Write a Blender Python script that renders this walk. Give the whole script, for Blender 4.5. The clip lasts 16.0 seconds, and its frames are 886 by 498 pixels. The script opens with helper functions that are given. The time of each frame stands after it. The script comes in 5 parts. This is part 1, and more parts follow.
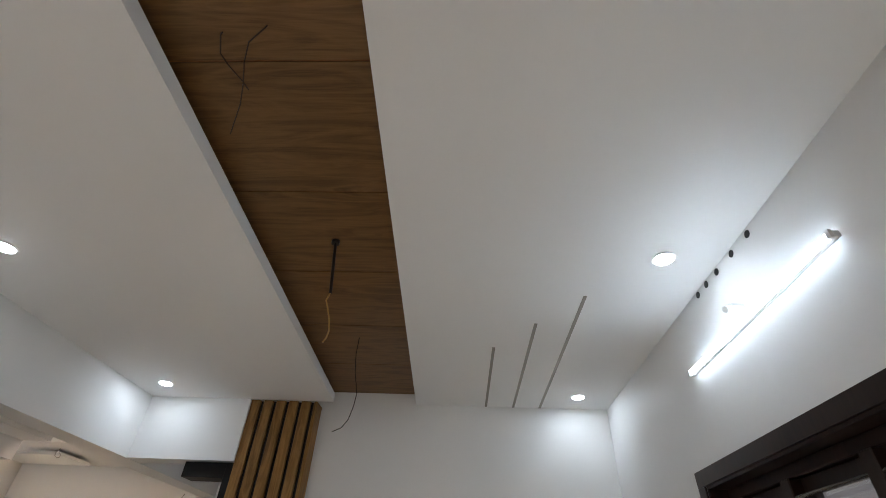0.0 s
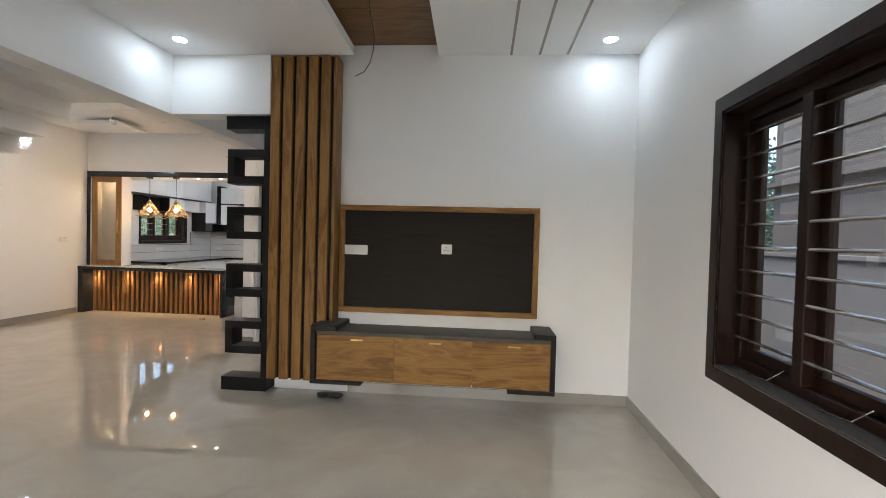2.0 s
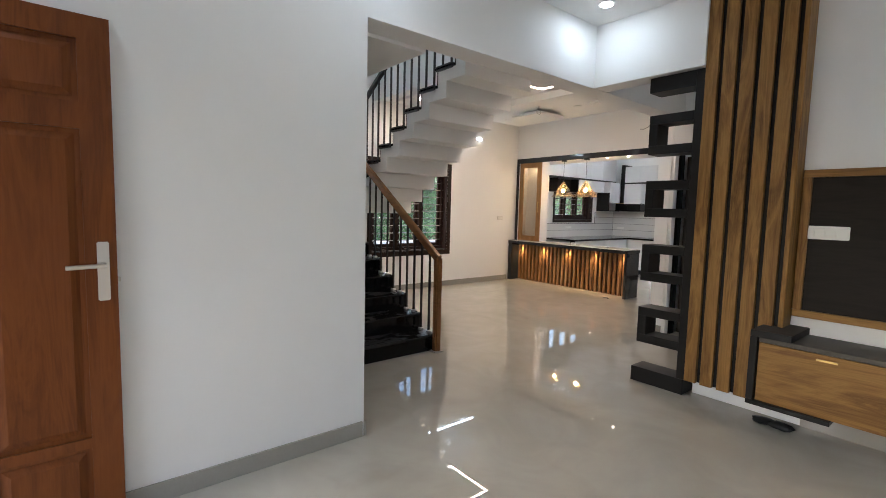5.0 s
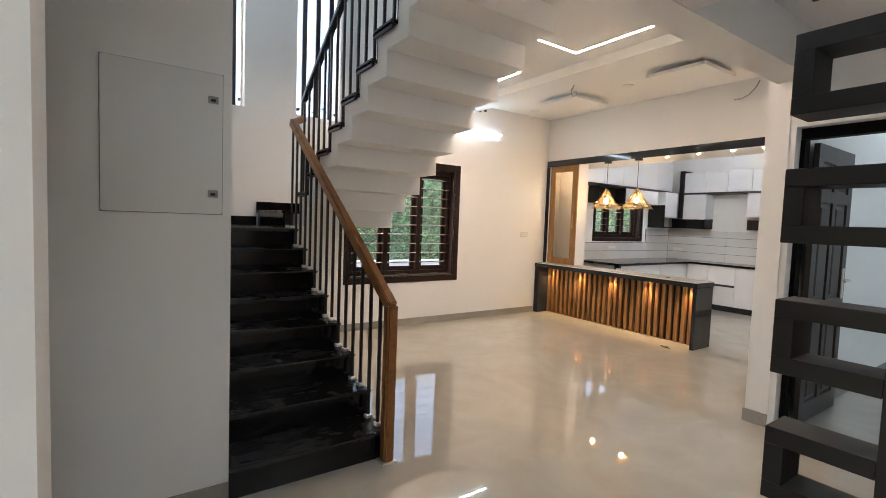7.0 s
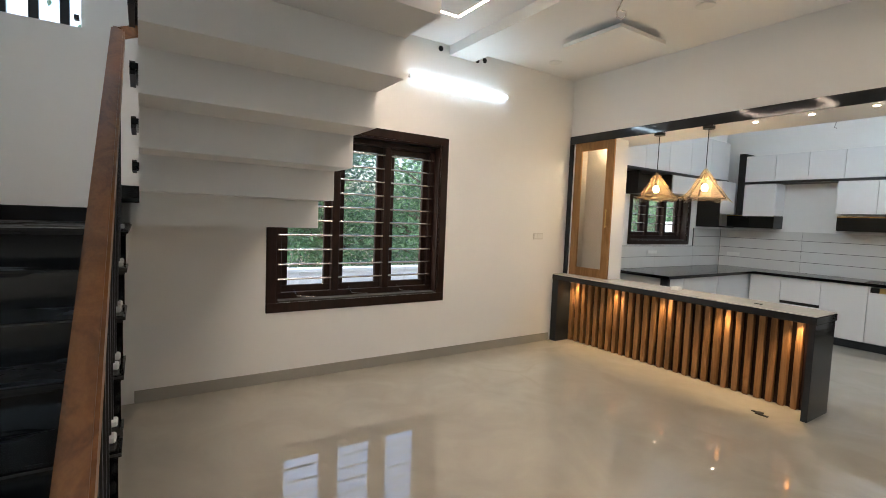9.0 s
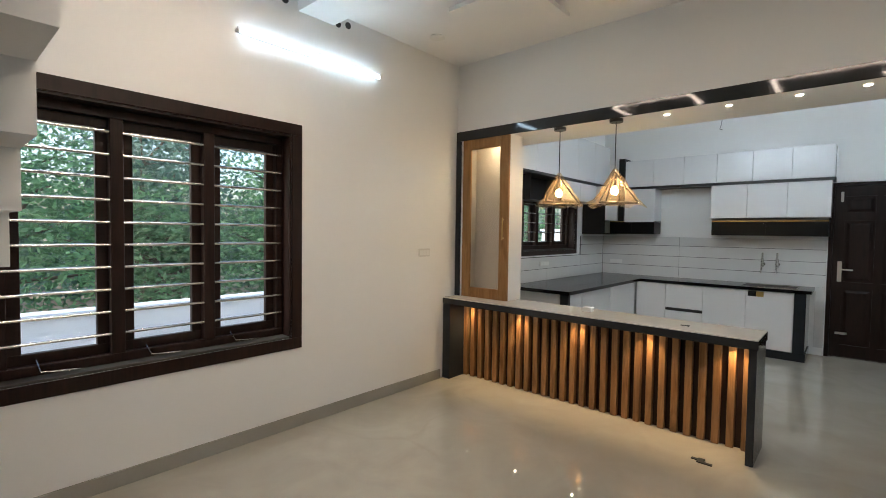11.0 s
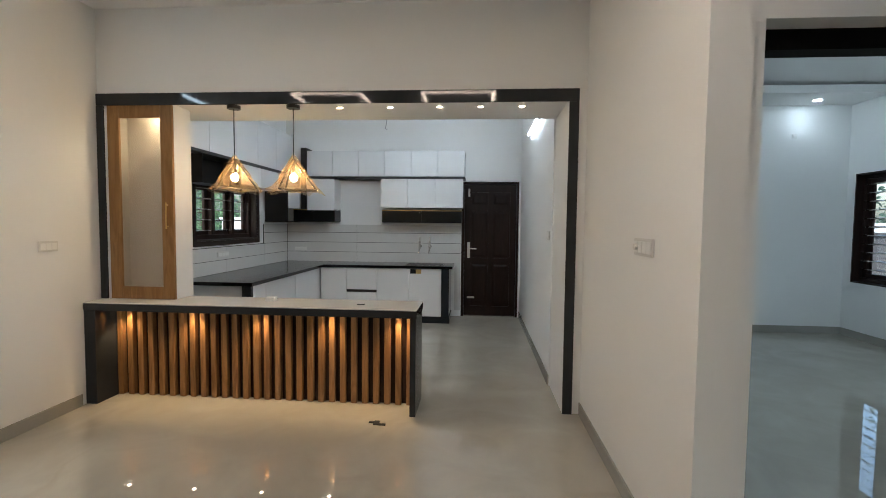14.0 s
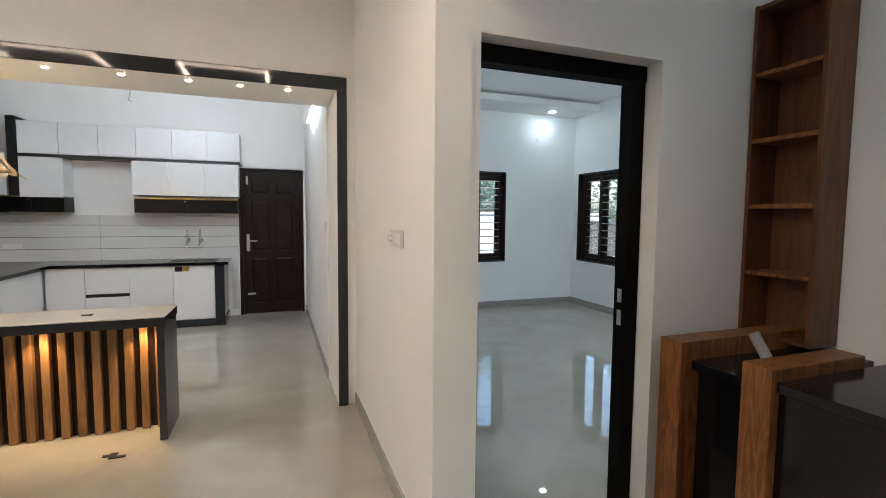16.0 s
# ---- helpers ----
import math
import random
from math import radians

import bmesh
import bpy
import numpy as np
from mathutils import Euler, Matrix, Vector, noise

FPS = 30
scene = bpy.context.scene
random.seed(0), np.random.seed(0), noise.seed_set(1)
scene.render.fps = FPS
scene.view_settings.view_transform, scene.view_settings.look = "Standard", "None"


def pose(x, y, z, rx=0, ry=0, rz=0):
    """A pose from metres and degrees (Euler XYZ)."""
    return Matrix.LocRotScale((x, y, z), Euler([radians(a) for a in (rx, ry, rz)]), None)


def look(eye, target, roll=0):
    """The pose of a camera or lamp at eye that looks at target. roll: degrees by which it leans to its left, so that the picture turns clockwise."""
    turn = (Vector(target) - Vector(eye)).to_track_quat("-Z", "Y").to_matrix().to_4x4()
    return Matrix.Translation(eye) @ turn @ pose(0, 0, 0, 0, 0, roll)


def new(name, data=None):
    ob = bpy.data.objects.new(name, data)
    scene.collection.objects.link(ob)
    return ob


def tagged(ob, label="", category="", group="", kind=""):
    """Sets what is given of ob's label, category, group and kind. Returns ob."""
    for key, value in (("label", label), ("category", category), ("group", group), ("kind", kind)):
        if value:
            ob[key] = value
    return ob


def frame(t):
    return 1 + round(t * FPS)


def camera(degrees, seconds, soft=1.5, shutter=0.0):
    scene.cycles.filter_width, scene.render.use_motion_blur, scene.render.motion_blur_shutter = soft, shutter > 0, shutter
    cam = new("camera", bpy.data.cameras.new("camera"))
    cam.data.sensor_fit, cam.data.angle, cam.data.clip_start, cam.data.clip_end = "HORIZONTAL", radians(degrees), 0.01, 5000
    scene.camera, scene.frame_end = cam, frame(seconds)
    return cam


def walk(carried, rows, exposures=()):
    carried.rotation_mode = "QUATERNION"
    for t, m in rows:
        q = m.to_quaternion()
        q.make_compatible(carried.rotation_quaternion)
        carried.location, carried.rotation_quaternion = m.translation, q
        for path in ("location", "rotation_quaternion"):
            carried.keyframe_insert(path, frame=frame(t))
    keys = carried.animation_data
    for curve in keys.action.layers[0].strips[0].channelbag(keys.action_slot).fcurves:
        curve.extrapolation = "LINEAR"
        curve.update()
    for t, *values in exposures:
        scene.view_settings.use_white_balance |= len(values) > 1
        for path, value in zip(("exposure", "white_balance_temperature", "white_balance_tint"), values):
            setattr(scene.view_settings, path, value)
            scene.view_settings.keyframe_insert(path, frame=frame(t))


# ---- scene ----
cam = camera(87.5, 16.0, soft=0.9)
PATH = [
    (0, (0.256, 0.103, 1.715), (0.165, 1.691, 2.928), 2.7),
    (0.5, (0.309, 0.176, 1.708), (0.192, 1.976, 2.572), 1.4),
    (1, (0.258, 0.177, 1.621), (0.129, 2.11, 2.118), 1.1),
    (1.5, (0.26, 0.194, 1.551), (0.128, 2.181, 1.735), 0.7),
    (2, (0.278, 0.218, 1.512), (0.104, 2.21, 1.467), 1.5),
    (2.5, (0.277, 0.225, 1.499), (-0.134, 2.181, 1.427), 2.0),
    (3, (0.255, 0.22, 1.496), (-0.467, 2.083, 1.413), 2.5),
    (3.5, (0.25, 0.185, 1.494), (-0.814, 1.876, 1.393), 2.7),
    (4, (0.209, 0.157, 1.494), (-1.201, 1.565, 1.321), 2.9),
    (4.2, (0.168, 0.182, 1.482), (-1.323, 1.498, 1.272), 2.5),
    (6.5, (-1.051, 1.823, 1.482), (-2.648, 3.021, 1.372), 1.6),
    (7, (-1.369, 2.191, 1.494), (-3.019, 3.316, 1.376), 2.1),
    (7.5, (-1.743, 2.538, 1.505), (-3.399, 3.651, 1.363), 1.8),
    (8, (-2.122, 2.923, 1.5), (-3.801, 3.999, 1.359), 2.3),
    (10.3, (-3.706, 4.239, 1.526), (-5.257, 5.501, 1.46), 1.7),
    (10.5, (-3.77, 4.306, 1.537), (-5.269, 5.629, 1.478), 1.7),
    (11, (-3.843, 4.375, 1.536), (-5.17, 5.87, 1.461), 0.8),
    (11.5, (-3.889, 4.392, 1.529), (-5.025, 6.036, 1.452), 0.6),
    (12, (-3.89, 4.432, 1.53), (-4.852, 6.184, 1.454), 0.8),
    (12.5, (-3.881, 4.453, 1.534), (-4.661, 6.293, 1.457), 0.8),
    (13, (-3.871, 4.457, 1.535), (-4.448, 6.37, 1.452), 0.8),
    (13.5, (-3.85, 4.469, 1.532), (-4.203, 6.436, 1.449), 0.7),
    (14, (-3.818, 4.455, 1.523), (-3.968, 6.447, 1.416), 0.6),
    (14.5, (-3.733, 4.463, 1.53), (-3.718, 6.459, 1.402), 1.3),
    (15, (-3.651, 4.469, 1.521), (-3.452, 6.454, 1.382), 1.7),
    (15.5, (-3.607, 4.495, 1.533), (-3.168, 6.441, 1.391), 0.8),
    (16, (-3.582, 4.497, 1.541), (-2.901, 6.372, 1.396), 0.5),
]
walk(cam, [(t, look(eye, target, roll)) for t, eye, target, roll in PATH],
     exposures=[(0.0, 2.28, 6020, 12), (1.0, 2.3, 6080, 12), (2.0, 2.66, 5900, 10), (3.5, 2.7, 5850, 10), (4.2, 2.66, 5800, 10), (6.3, 2.82, 6050, 11), (7.0, 2.92, 6100, 11),
                (8.2, 2.78, 5950, 8), (10.3, 2.24, 5640, 3), (12.0, 2.3, 5650, 4), (13.0, 2.18, 5580, 2), (14.0, 2.24, 5660, 4), (14.5, 2.29, 5680, 3), (16.0, 2.78, 5850, 6)])

# ---- world and light ----
world = bpy.data.worlds.new("world")
scene.world = world
world.use_nodes = True
wn = world.node_tree.nodes
sky = wn.new("ShaderNodeTexSky")
sky.sky_type, sky.sun_disc = "NISHITA", False
sky.sun_elevation, sky.sun_rotation = radians(38), radians(200)
sky.air_density, sky.dust_density, sky.ozone_density = 1.2, 4.0, 1.0
wn["Background"].inputs["Strength"].default_value = 0.105
world.node_tree.links.new(sky.outputs[0], wn["Background"].inputs["Color"])
sun = new("sun", bpy.data.lights.new("sun", "SUN"))
sun.data.energy, sun.data.angle, sun.data.color = 0.5, radians(14), (1.0, 0.96, 0.9)
sun.matrix_world = look((-6, -14, 12), (0, 0, 0))

# strengths of the lamps
TUBE, DOWN, SPOT, STRIP, BULB = 4.6, 20.0, 3.2, 19.0, 36.0


# ---- materials ----
def nodes_of(name):
    m = bpy.data.materials.new(name)
    m.use_nodes = True
    nt = m.node_tree
    return m, nt, nt.nodes["Principled BSDF"], nt.nodes, nt.links


def coords(nt, scale, jitter=True):
    """Object coordinates, shifted for each object by its random number."""
    n, l = nt.nodes, nt.links
    tc, mp = n.new("ShaderNodeTexCoord"), n.new("ShaderNodeMapping")
    mp.inputs["Scale"].default_value = scale
    if jitter:
        oi, mul = n.new("ShaderNodeObjectInfo"), n.new("ShaderNodeMath")
        mul.operation = "MULTIPLY"
        mul.inputs[1].default_value = 37.0
        l.new(oi.outputs["Random"], mul.inputs[0])
        l.new(mul.outputs[0], mp.inputs["Location"])
    l.new(tc.outputs["Object"], mp.inputs["Vector"])
    return mp.outputs[0]


def noise_tex(nt, vec, scale, detail=4.0, rough=0.55, distort=0.0):
    t = nt.nodes.new("ShaderNodeTexNoise")
    t.inputs["Scale"].default_value, t.inputs["Detail"].default_value = scale, detail
    t.inputs["Roughness"].default_value, t.inputs["Distortion"].default_value = rough, distort
    nt.links.new(vec, t.inputs["Vector"])
    return t.outputs["Fac"]


def ramp(nt, fac, stops):
    r = nt.nodes.new("ShaderNodeValToRGB")
    e = r.color_ramp.elements
    e[0].position, e[0].color = stops[0][0], (*stops[0][1], 1)
    e[1].position, e[1].color = stops[-1][0], (*stops[-1][1], 1)
    for p, c in stops[1:-1]:
        e.new(p).color = (*c, 1)
    nt.links.new(fac, r.inputs["Fac"])
    return r.outputs["Color"]


def bump(nt, bsdf, fac, strength, distance=0.002):
    b = nt.nodes.new("ShaderNodeBump")
    b.inputs["Strength"].default_value, b.inputs["Distance"].default_value = strength, distance
    nt.links.new(fac, b.inputs["Height"])
    nt.links.new(b.outputs[0], bsdf.inputs["Normal"])


def mix_rgb(nt, fac, a, b, kind="MIX"):
    m = nt.nodes.new("ShaderNodeMix")
    m.data_type, m.blend_type = "RGBA", kind
    for sock, val in ((m.inputs[0], fac), (m.inputs[6], a), (m.inputs[7], b)):
        if isinstance(val, (int, float)):
            sock.default_value = val
        elif isinstance(val, tuple):
            sock.default_value = (*val, 1)
        else:
            nt.links.new(val, sock)
    return m.outputs[2]


def plain(name, color, rough=0.5, metal=0.0, vary=0.08, scale=3.0, grain=60.0, relief=0.1, coat=0.0, spec=0.5):
    """A painted, stone or metal surface with stains and fine grain."""
    m, nt, b, n, l = nodes_of(name)
    v = coords(nt, (1, 1, 1))
    big, fine = noise_tex(nt, v, scale, 5), noise_tex(nt, v, grain, 3)
    lo, hi = tuple(c * (1 - vary) for c in color), tuple(min(1, c * (1 + vary)) for c in color)
    col = ramp(nt, big, [(0.3, lo), (0.7, hi)])
    l.new(mix_rgb(nt, fine, col, tuple(c * (1 - vary * 0.6) for c in color)), b.inputs["Base Color"])
    rr = n.new("ShaderNodeMapRange")
    rr.inputs["To Min"].default_value, rr.inputs["To Max"].default_value = max(0.02, rough * 0.8), min(1, rough * 1.2)
    l.new(big, rr.inputs["Value"])
    l.new(rr.outputs[0], b.inputs["Roughness"])
    b.inputs["Metallic"].default_value, b.inputs["Coat Weight"].default_value = metal, coat
    b.inputs["Specular IOR Level"].default_value = spec
    if relief:
        bump(nt, b, fine, relief)
    return m


def wood(name, dark, mid, light, axis="z", rough=0.4, scale=1.0, coat=0.0, relief=0.15, spec=0.4):
    """Straight-grained veneer with the grain along an axis: broad figure, growth lines and pores."""
    m, nt, b, n, l = nodes_of(name)
    k = {"x": (0.12, 1, 1), "y": (1, 0.12, 1), "z": (1, 1, 0.12)}[axis]
    v = coords(nt, tuple(c * scale for c in k))
    figure = noise_tex(nt, v, 9.0, 5, 0.6, 1.2)
    v2 = coords(nt, tuple(c * scale * (0.3 if c < 1 else 1) for c in k))
    pores = noise_tex(nt, v2, 130.0, 3, 0.6)
    tone = noise_tex(nt, coords(nt, (0.6, 0.6, 0.6)), 1.3, 2)
    col = ramp(nt, figure, [(0.33, dark), (0.44, mid), (0.5, light), (0.56, mid), (0.63, dark), (0.7, mid)])
    col = mix_rgb(nt, 0.28, col, ramp(nt, pores, [(0.35, dark), (0.65, light)]))
    col = mix_rgb(nt, 0.22, col, ramp(nt, tone, [(0.3, dark), (0.7, light)]))
    l.new(col, b.inputs["Base Color"])
    b.inputs["Roughness"].default_value, b.inputs["Coat Weight"].default_value = rough, coat
    b.inputs["Specular IOR Level"].default_value = spec
    bump(nt, b, pores, relief, 0.001)
    return m


def glow(name, color, strength):
    m, nt, b, n, l = nodes_of(name)
    b.inputs["Base Color"].default_value = (0.9, 0.9, 0.9, 1)
    b.inputs["Emission Color"].default_value, b.inputs["Emission Strength"].default_value = (*color, 1), strength
    return m


def glass(name, tint=(1, 1, 1), rough=0.0, weight=1.0):
    m, nt, b, n, l = nodes_of(name)
    b.inputs["Base Color"].default_value = (*tint, 1)
    b.inputs["Transmission Weight"].default_value, b.inputs["Roughness"].default_value = weight, rough
    b.inputs["IOR"].default_value = 1.45
    return m


def floor_tile():
    """Polished vitrified tile: pale warm grey with soft clouds and faint veins."""
    m, nt, b, n, l = nodes_of("vitrified_tile")
    v = coords(nt, (1, 1, 1), False)
    cloud, vein = noise_tex(nt, v, 1.1, 4, 0.55, 0.8), noise_tex(nt, v, 1.7, 3, 0.5, 1.6)
    col = ramp(nt, cloud, [(0.3, (0.4, 0.37, 0.313)), (0.7, (0.46, 0.43, 0.368))])
    soft = ramp(nt, vein, [(0.35, (0.36, 0.333, 0.283)), (0.7, (0.485, 0.455, 0.39))])
    warp, add = n.new("ShaderNodeTexNoise"), n.new("ShaderNodeVectorMath")
    warp.inputs["Scale"].default_value, warp.inputs["Detail"].default_value = 1.4, 5.0
    add.operation = "MULTIPLY_ADD"
    add.inputs[1].default_value = (0.9, 0.9, 0.0)
    l.new(v, warp.inputs["Vector"])
    l.new(warp.outputs["Color"], add.inputs[0])
    l.new(v, add.inputs[2])
    crack = n.new("ShaderNodeTexVoronoi")
    crack.feature = "DISTANCE_TO_EDGE"
    crack.inputs["Scale"].default_value = 0.8
    l.new(add.outputs[0], crack.inputs["Vector"])
    thread = ramp(nt, crack.outputs["Distance"], [(0.0, (1, 1, 1)), (0.035, (0, 0, 0))])
    patch = ramp(nt, noise_tex(nt, v, 0.9, 3), [(0.5, (0, 0, 0)), (0.68, (0.18, 0.18, 0.18))])
    vein_mask = mix_rgb(nt, 1.0, thread, patch, "MULTIPLY")
    l.new(mix_rgb(nt, vein_mask, mix_rgb(nt, 0.4, col, soft), (0.23, 0.185, 0.13)), b.inputs["Base Color"])
    rr = n.new("ShaderNodeMapRange")
    rr.inputs["To Min"].default_value, rr.inputs["To Max"].default_value = 0.0, 0.004
    l.new(noise_tex(nt, v, 5.0, 6), rr.inputs["Value"])
    l.new(rr.outputs[0], b.inputs["Roughness"])
    b.inputs["Specular IOR Level"].default_value, b.inputs["IOR"].default_value = 0.95, 1.58
    return m


def dusty_stone():
    """Polished black stone with grey dust lying in smears."""
    m, nt, b, n, l = nodes_of("dusty_black_granite")
    v = coords(nt, (1, 1, 1))
    smear = noise_tex(nt, coords(nt, (2.2, 0.9, 1)), 2.6, 6, 0.62, 0.8)
    fine = noise_tex(nt, v, 300, 3)
    base = ramp(nt, fine, [(0.3, (0.004, 0.004, 0.004)), (0.7, (0.012, 0.012, 0.012))])
    mask = ramp(nt, smear, [(0.55, (0, 0, 0)), (0.7, (0.5, 0.5, 0.5)), (0.8, (1, 1, 1))])
    l.new(mix_rgb(nt, mask, base, (0.075, 0.073, 0.07)), b.inputs["Base Color"])
    l.new(ramp(nt, smear, [(0.45, (0.14, 0.14, 0.14)), (0.68, (0.6, 0.6, 0.6))]), b.inputs["Roughness"])
    return m


def leaf_material(name, lo, hi):
    """Leaves in several greens that let part of the light through."""
    m, nt, b, n, l = nodes_of(name)
    g = n.new("ShaderNodeNewGeometry")
    col = ramp(nt, g.outputs["Random Per Island"], [(0.0, lo), (0.6, hi), (1.0, tuple(c * 1.4 for c in hi))])
    l.new(col, b.inputs["Base Color"])
    b.inputs["Roughness"].default_value, b.inputs["Specular IOR Level"].default_value = 0.7, 0.15
    tl, mx = n.new("ShaderNodeBsdfTranslucent"), n.new("ShaderNodeMixShader")
    l.new(col, tl.inputs["Color"])
    mx.inputs[0].default_value = 0.45
    l.new(b.outputs[0], mx.inputs[1])
    l.new(tl.outputs[0], mx.inputs[2])
    l.new(mx.outputs[0], n["Material Output"].inputs["Surface"])
    return m


WALL = plain("white_wall_paint", (0.84, 0.84, 0.83), 0.55, vary=0.02, scale=0.8, grain=220, relief=0.06)
CEIL = plain("white_ceiling_paint", (0.85, 0.85, 0.84), 0.6, vary=0.02, scale=0.7, grain=180, relief=0.05)
FLOOR = floor_tile()
SKIRT = plain("grey_skirting_tile", (0.34, 0.325, 0.29), 0.15, vary=0.1, scale=2, relief=0.0)
GRANITE = plain("black_polished_granite", (0.007, 0.007, 0.008), 0.12, vary=0.5, scale=6, grain=400, relief=0.02, spec=0.35)
DUSTY = dusty_stone()
# paler than the stone for dust and for the glint of rounded noses
DUSTY_GLINT = plain("dusty_glint_edge", (0.05, 0.048, 0.045), 0.5, vary=0.5, scale=4, grain=120, relief=0.05)
CAB_BACK = plain("beige_cabinet_lining", (0.42, 0.375, 0.3), 0.45, vary=0.04, scale=2, relief=0.0)
SWITCH = plain("switch_plastic", (0.68, 0.67, 0.65), 0.3, vary=0.02, relief=0.0)
BAND = plain("charcoal_polished_granite", (0.026, 0.029, 0.033), 0.06, vary=0.25, scale=4, grain=90, relief=0.015, spec=0.35)
WHITE_TOP = plain("white_marble_top", (0.68, 0.66, 0.62), 0.2, vary=0.06, scale=4, relief=0.02)
OAK = wood("golden_oak_slat", (0.11, 0.048, 0.012), (0.25, 0.128, 0.034), (0.36, 0.195, 0.056), "z", 0.45, spec=0.25)
OAK_X = wood("golden_oak_drawer", (0.13, 0.058, 0.015), (0.26, 0.132, 0.035), (0.35, 0.19, 0.054), "x", 0.42, spec=0.25)
TEAK = wood("red_teak_door", (0.1, 0.028, 0.006), (0.15, 0.043, 0.009), (0.185, 0.056, 0.012), "z", 0.42, spec=0.22)
CEIL_WOOD = wood("walnut_ceiling_veneer", (0.085, 0.042, 0.013), (0.175, 0.09, 0.03), (0.235, 0.126, 0.045), "x", 0.45)
BAR_WOOD = wood("walnut_bar_slat", (0.1, 0.046, 0.015), (0.215, 0.108, 0.039), (0.3, 0.162, 0.064), "z", 0.42)
RAIL_WOOD = wood("teak_handrail", (0.15, 0.06, 0.018), (0.25, 0.105, 0.032), (0.32, 0.14, 0.045), "x", 0.35)
SHELF_WOOD = wood("walnut_shelf", (0.07, 0.026, 0.011), (0.13, 0.05, 0.02), (0.19, 0.08, 0.033), "z", 0.4)
PANEL_WOOD = wood("light_teak_panel", (0.065, 0.02, 0.005), (0.2, 0.072, 0.018), (0.34, 0.142, 0.042), "z", 0.4, scale=1.6)
CAB_WOOD = wood("honey_oak_frame", (0.2, 0.102, 0.036), (0.28, 0.15, 0.055), (0.34, 0.19, 0.074), "z", 0.42, spec=0.25)
ESPRESSO = wood("espresso_stained_wood", (0.0065, 0.0028, 0.002), (0.015, 0.0062, 0.004), (0.024, 0.0098, 0.006), "z", 0.4, spec=0.3)
JAMB = plain("black_stained_wood", (0.004, 0.0035, 0.003), 0.6, spec=0.08, vary=0.3, relief=0.05)
KDOOR = wood("dark_brown_door_veneer", (0.007, 0.003, 0.002), (0.014, 0.006, 0.004), (0.02, 0.0085, 0.0055), "z", 0.42, spec=0.25)
BDOOR = wood("grey_brown_door_veneer", (0.022, 0.017, 0.013), (0.036, 0.028, 0.022), (0.048, 0.038, 0.03), "z", 0.4)
WENGE = wood("wenge_laminate", (0.006, 0.004, 0.003), (0.011, 0.0075, 0.006), (0.015, 0.0105, 0.0085), "x", 0.5, spec=0.2)
DARK_LAM = plain("charcoal_laminate", (0.011, 0.010, 0.0095), 0.5, spec=0.25, vary=0.15, scale=5, relief=0.05)
CONSOLE_TOP = plain("dusty_brown_laminate", (0.085, 0.074, 0.06), 0.6, vary=0.35, scale=4, relief=0.05)
LAM_TOP = plain("dusty_grey_laminate", (0.05, 0.046, 0.041), 0.6, vary=0.25, scale=5, relief=0.05)
LAMINATE = plain("white_gloss_laminate", (0.76, 0.76, 0.77), 0.22, vary=0.015, scale=1, relief=0.0)
BACKSPLASH = plain("white_wall_tile", (0.7, 0.7, 0.69), 0.12, vary=0.04, scale=3, relief=0.0)
GROUT = plain("dark_grout", (0.07, 0.07, 0.07), 0.8, vary=0.2)
BLACK_GLOSS = plain("black_gloss_rack", (0.004, 0.004, 0.004), 0.35, spec=0.2, vary=0.2, relief=0)
BLACK_METAL = plain("black_painted_metal", (0.015, 0.014, 0.014), 0.35, vary=0.2, relief=0.05)
STEEL = plain("brushed_steel", (0.62, 0.61, 0.58), 0.25, metal=1.0, vary=0.08, grain=300, relief=0.02)
NICKEL = plain("satin_nickel", (0.66, 0.63, 0.58), 0.3, metal=1.0, vary=0.05, relief=0.0)
BRASS = plain("brass", (0.55, 0.38, 0.14), 0.3, metal=1.0, vary=0.08, relief=0.0)
PLASTIC = plain("white_plastic", (0.78, 0.78, 0.76), 0.3, vary=0.02, relief=0.0)
GREY_PLASTIC = plain("grey_plastic", (0.3, 0.3, 0.3), 0.4, vary=0.05, relief=0.0)
BLACK_RUBBER = plain("black_rubber", (0.012, 0.012, 0.012), 0.6, vary=0.2)
BROWN_WIRE = plain("brown_wire", (0.045, 0.026, 0.014), 0.5, vary=0.2, relief=0.0)
COPPER = plain("copper_wire", (0.5, 0.32, 0.12), 0.35, metal=1.0, relief=0.0)
GLASS = glass("clear_glass")


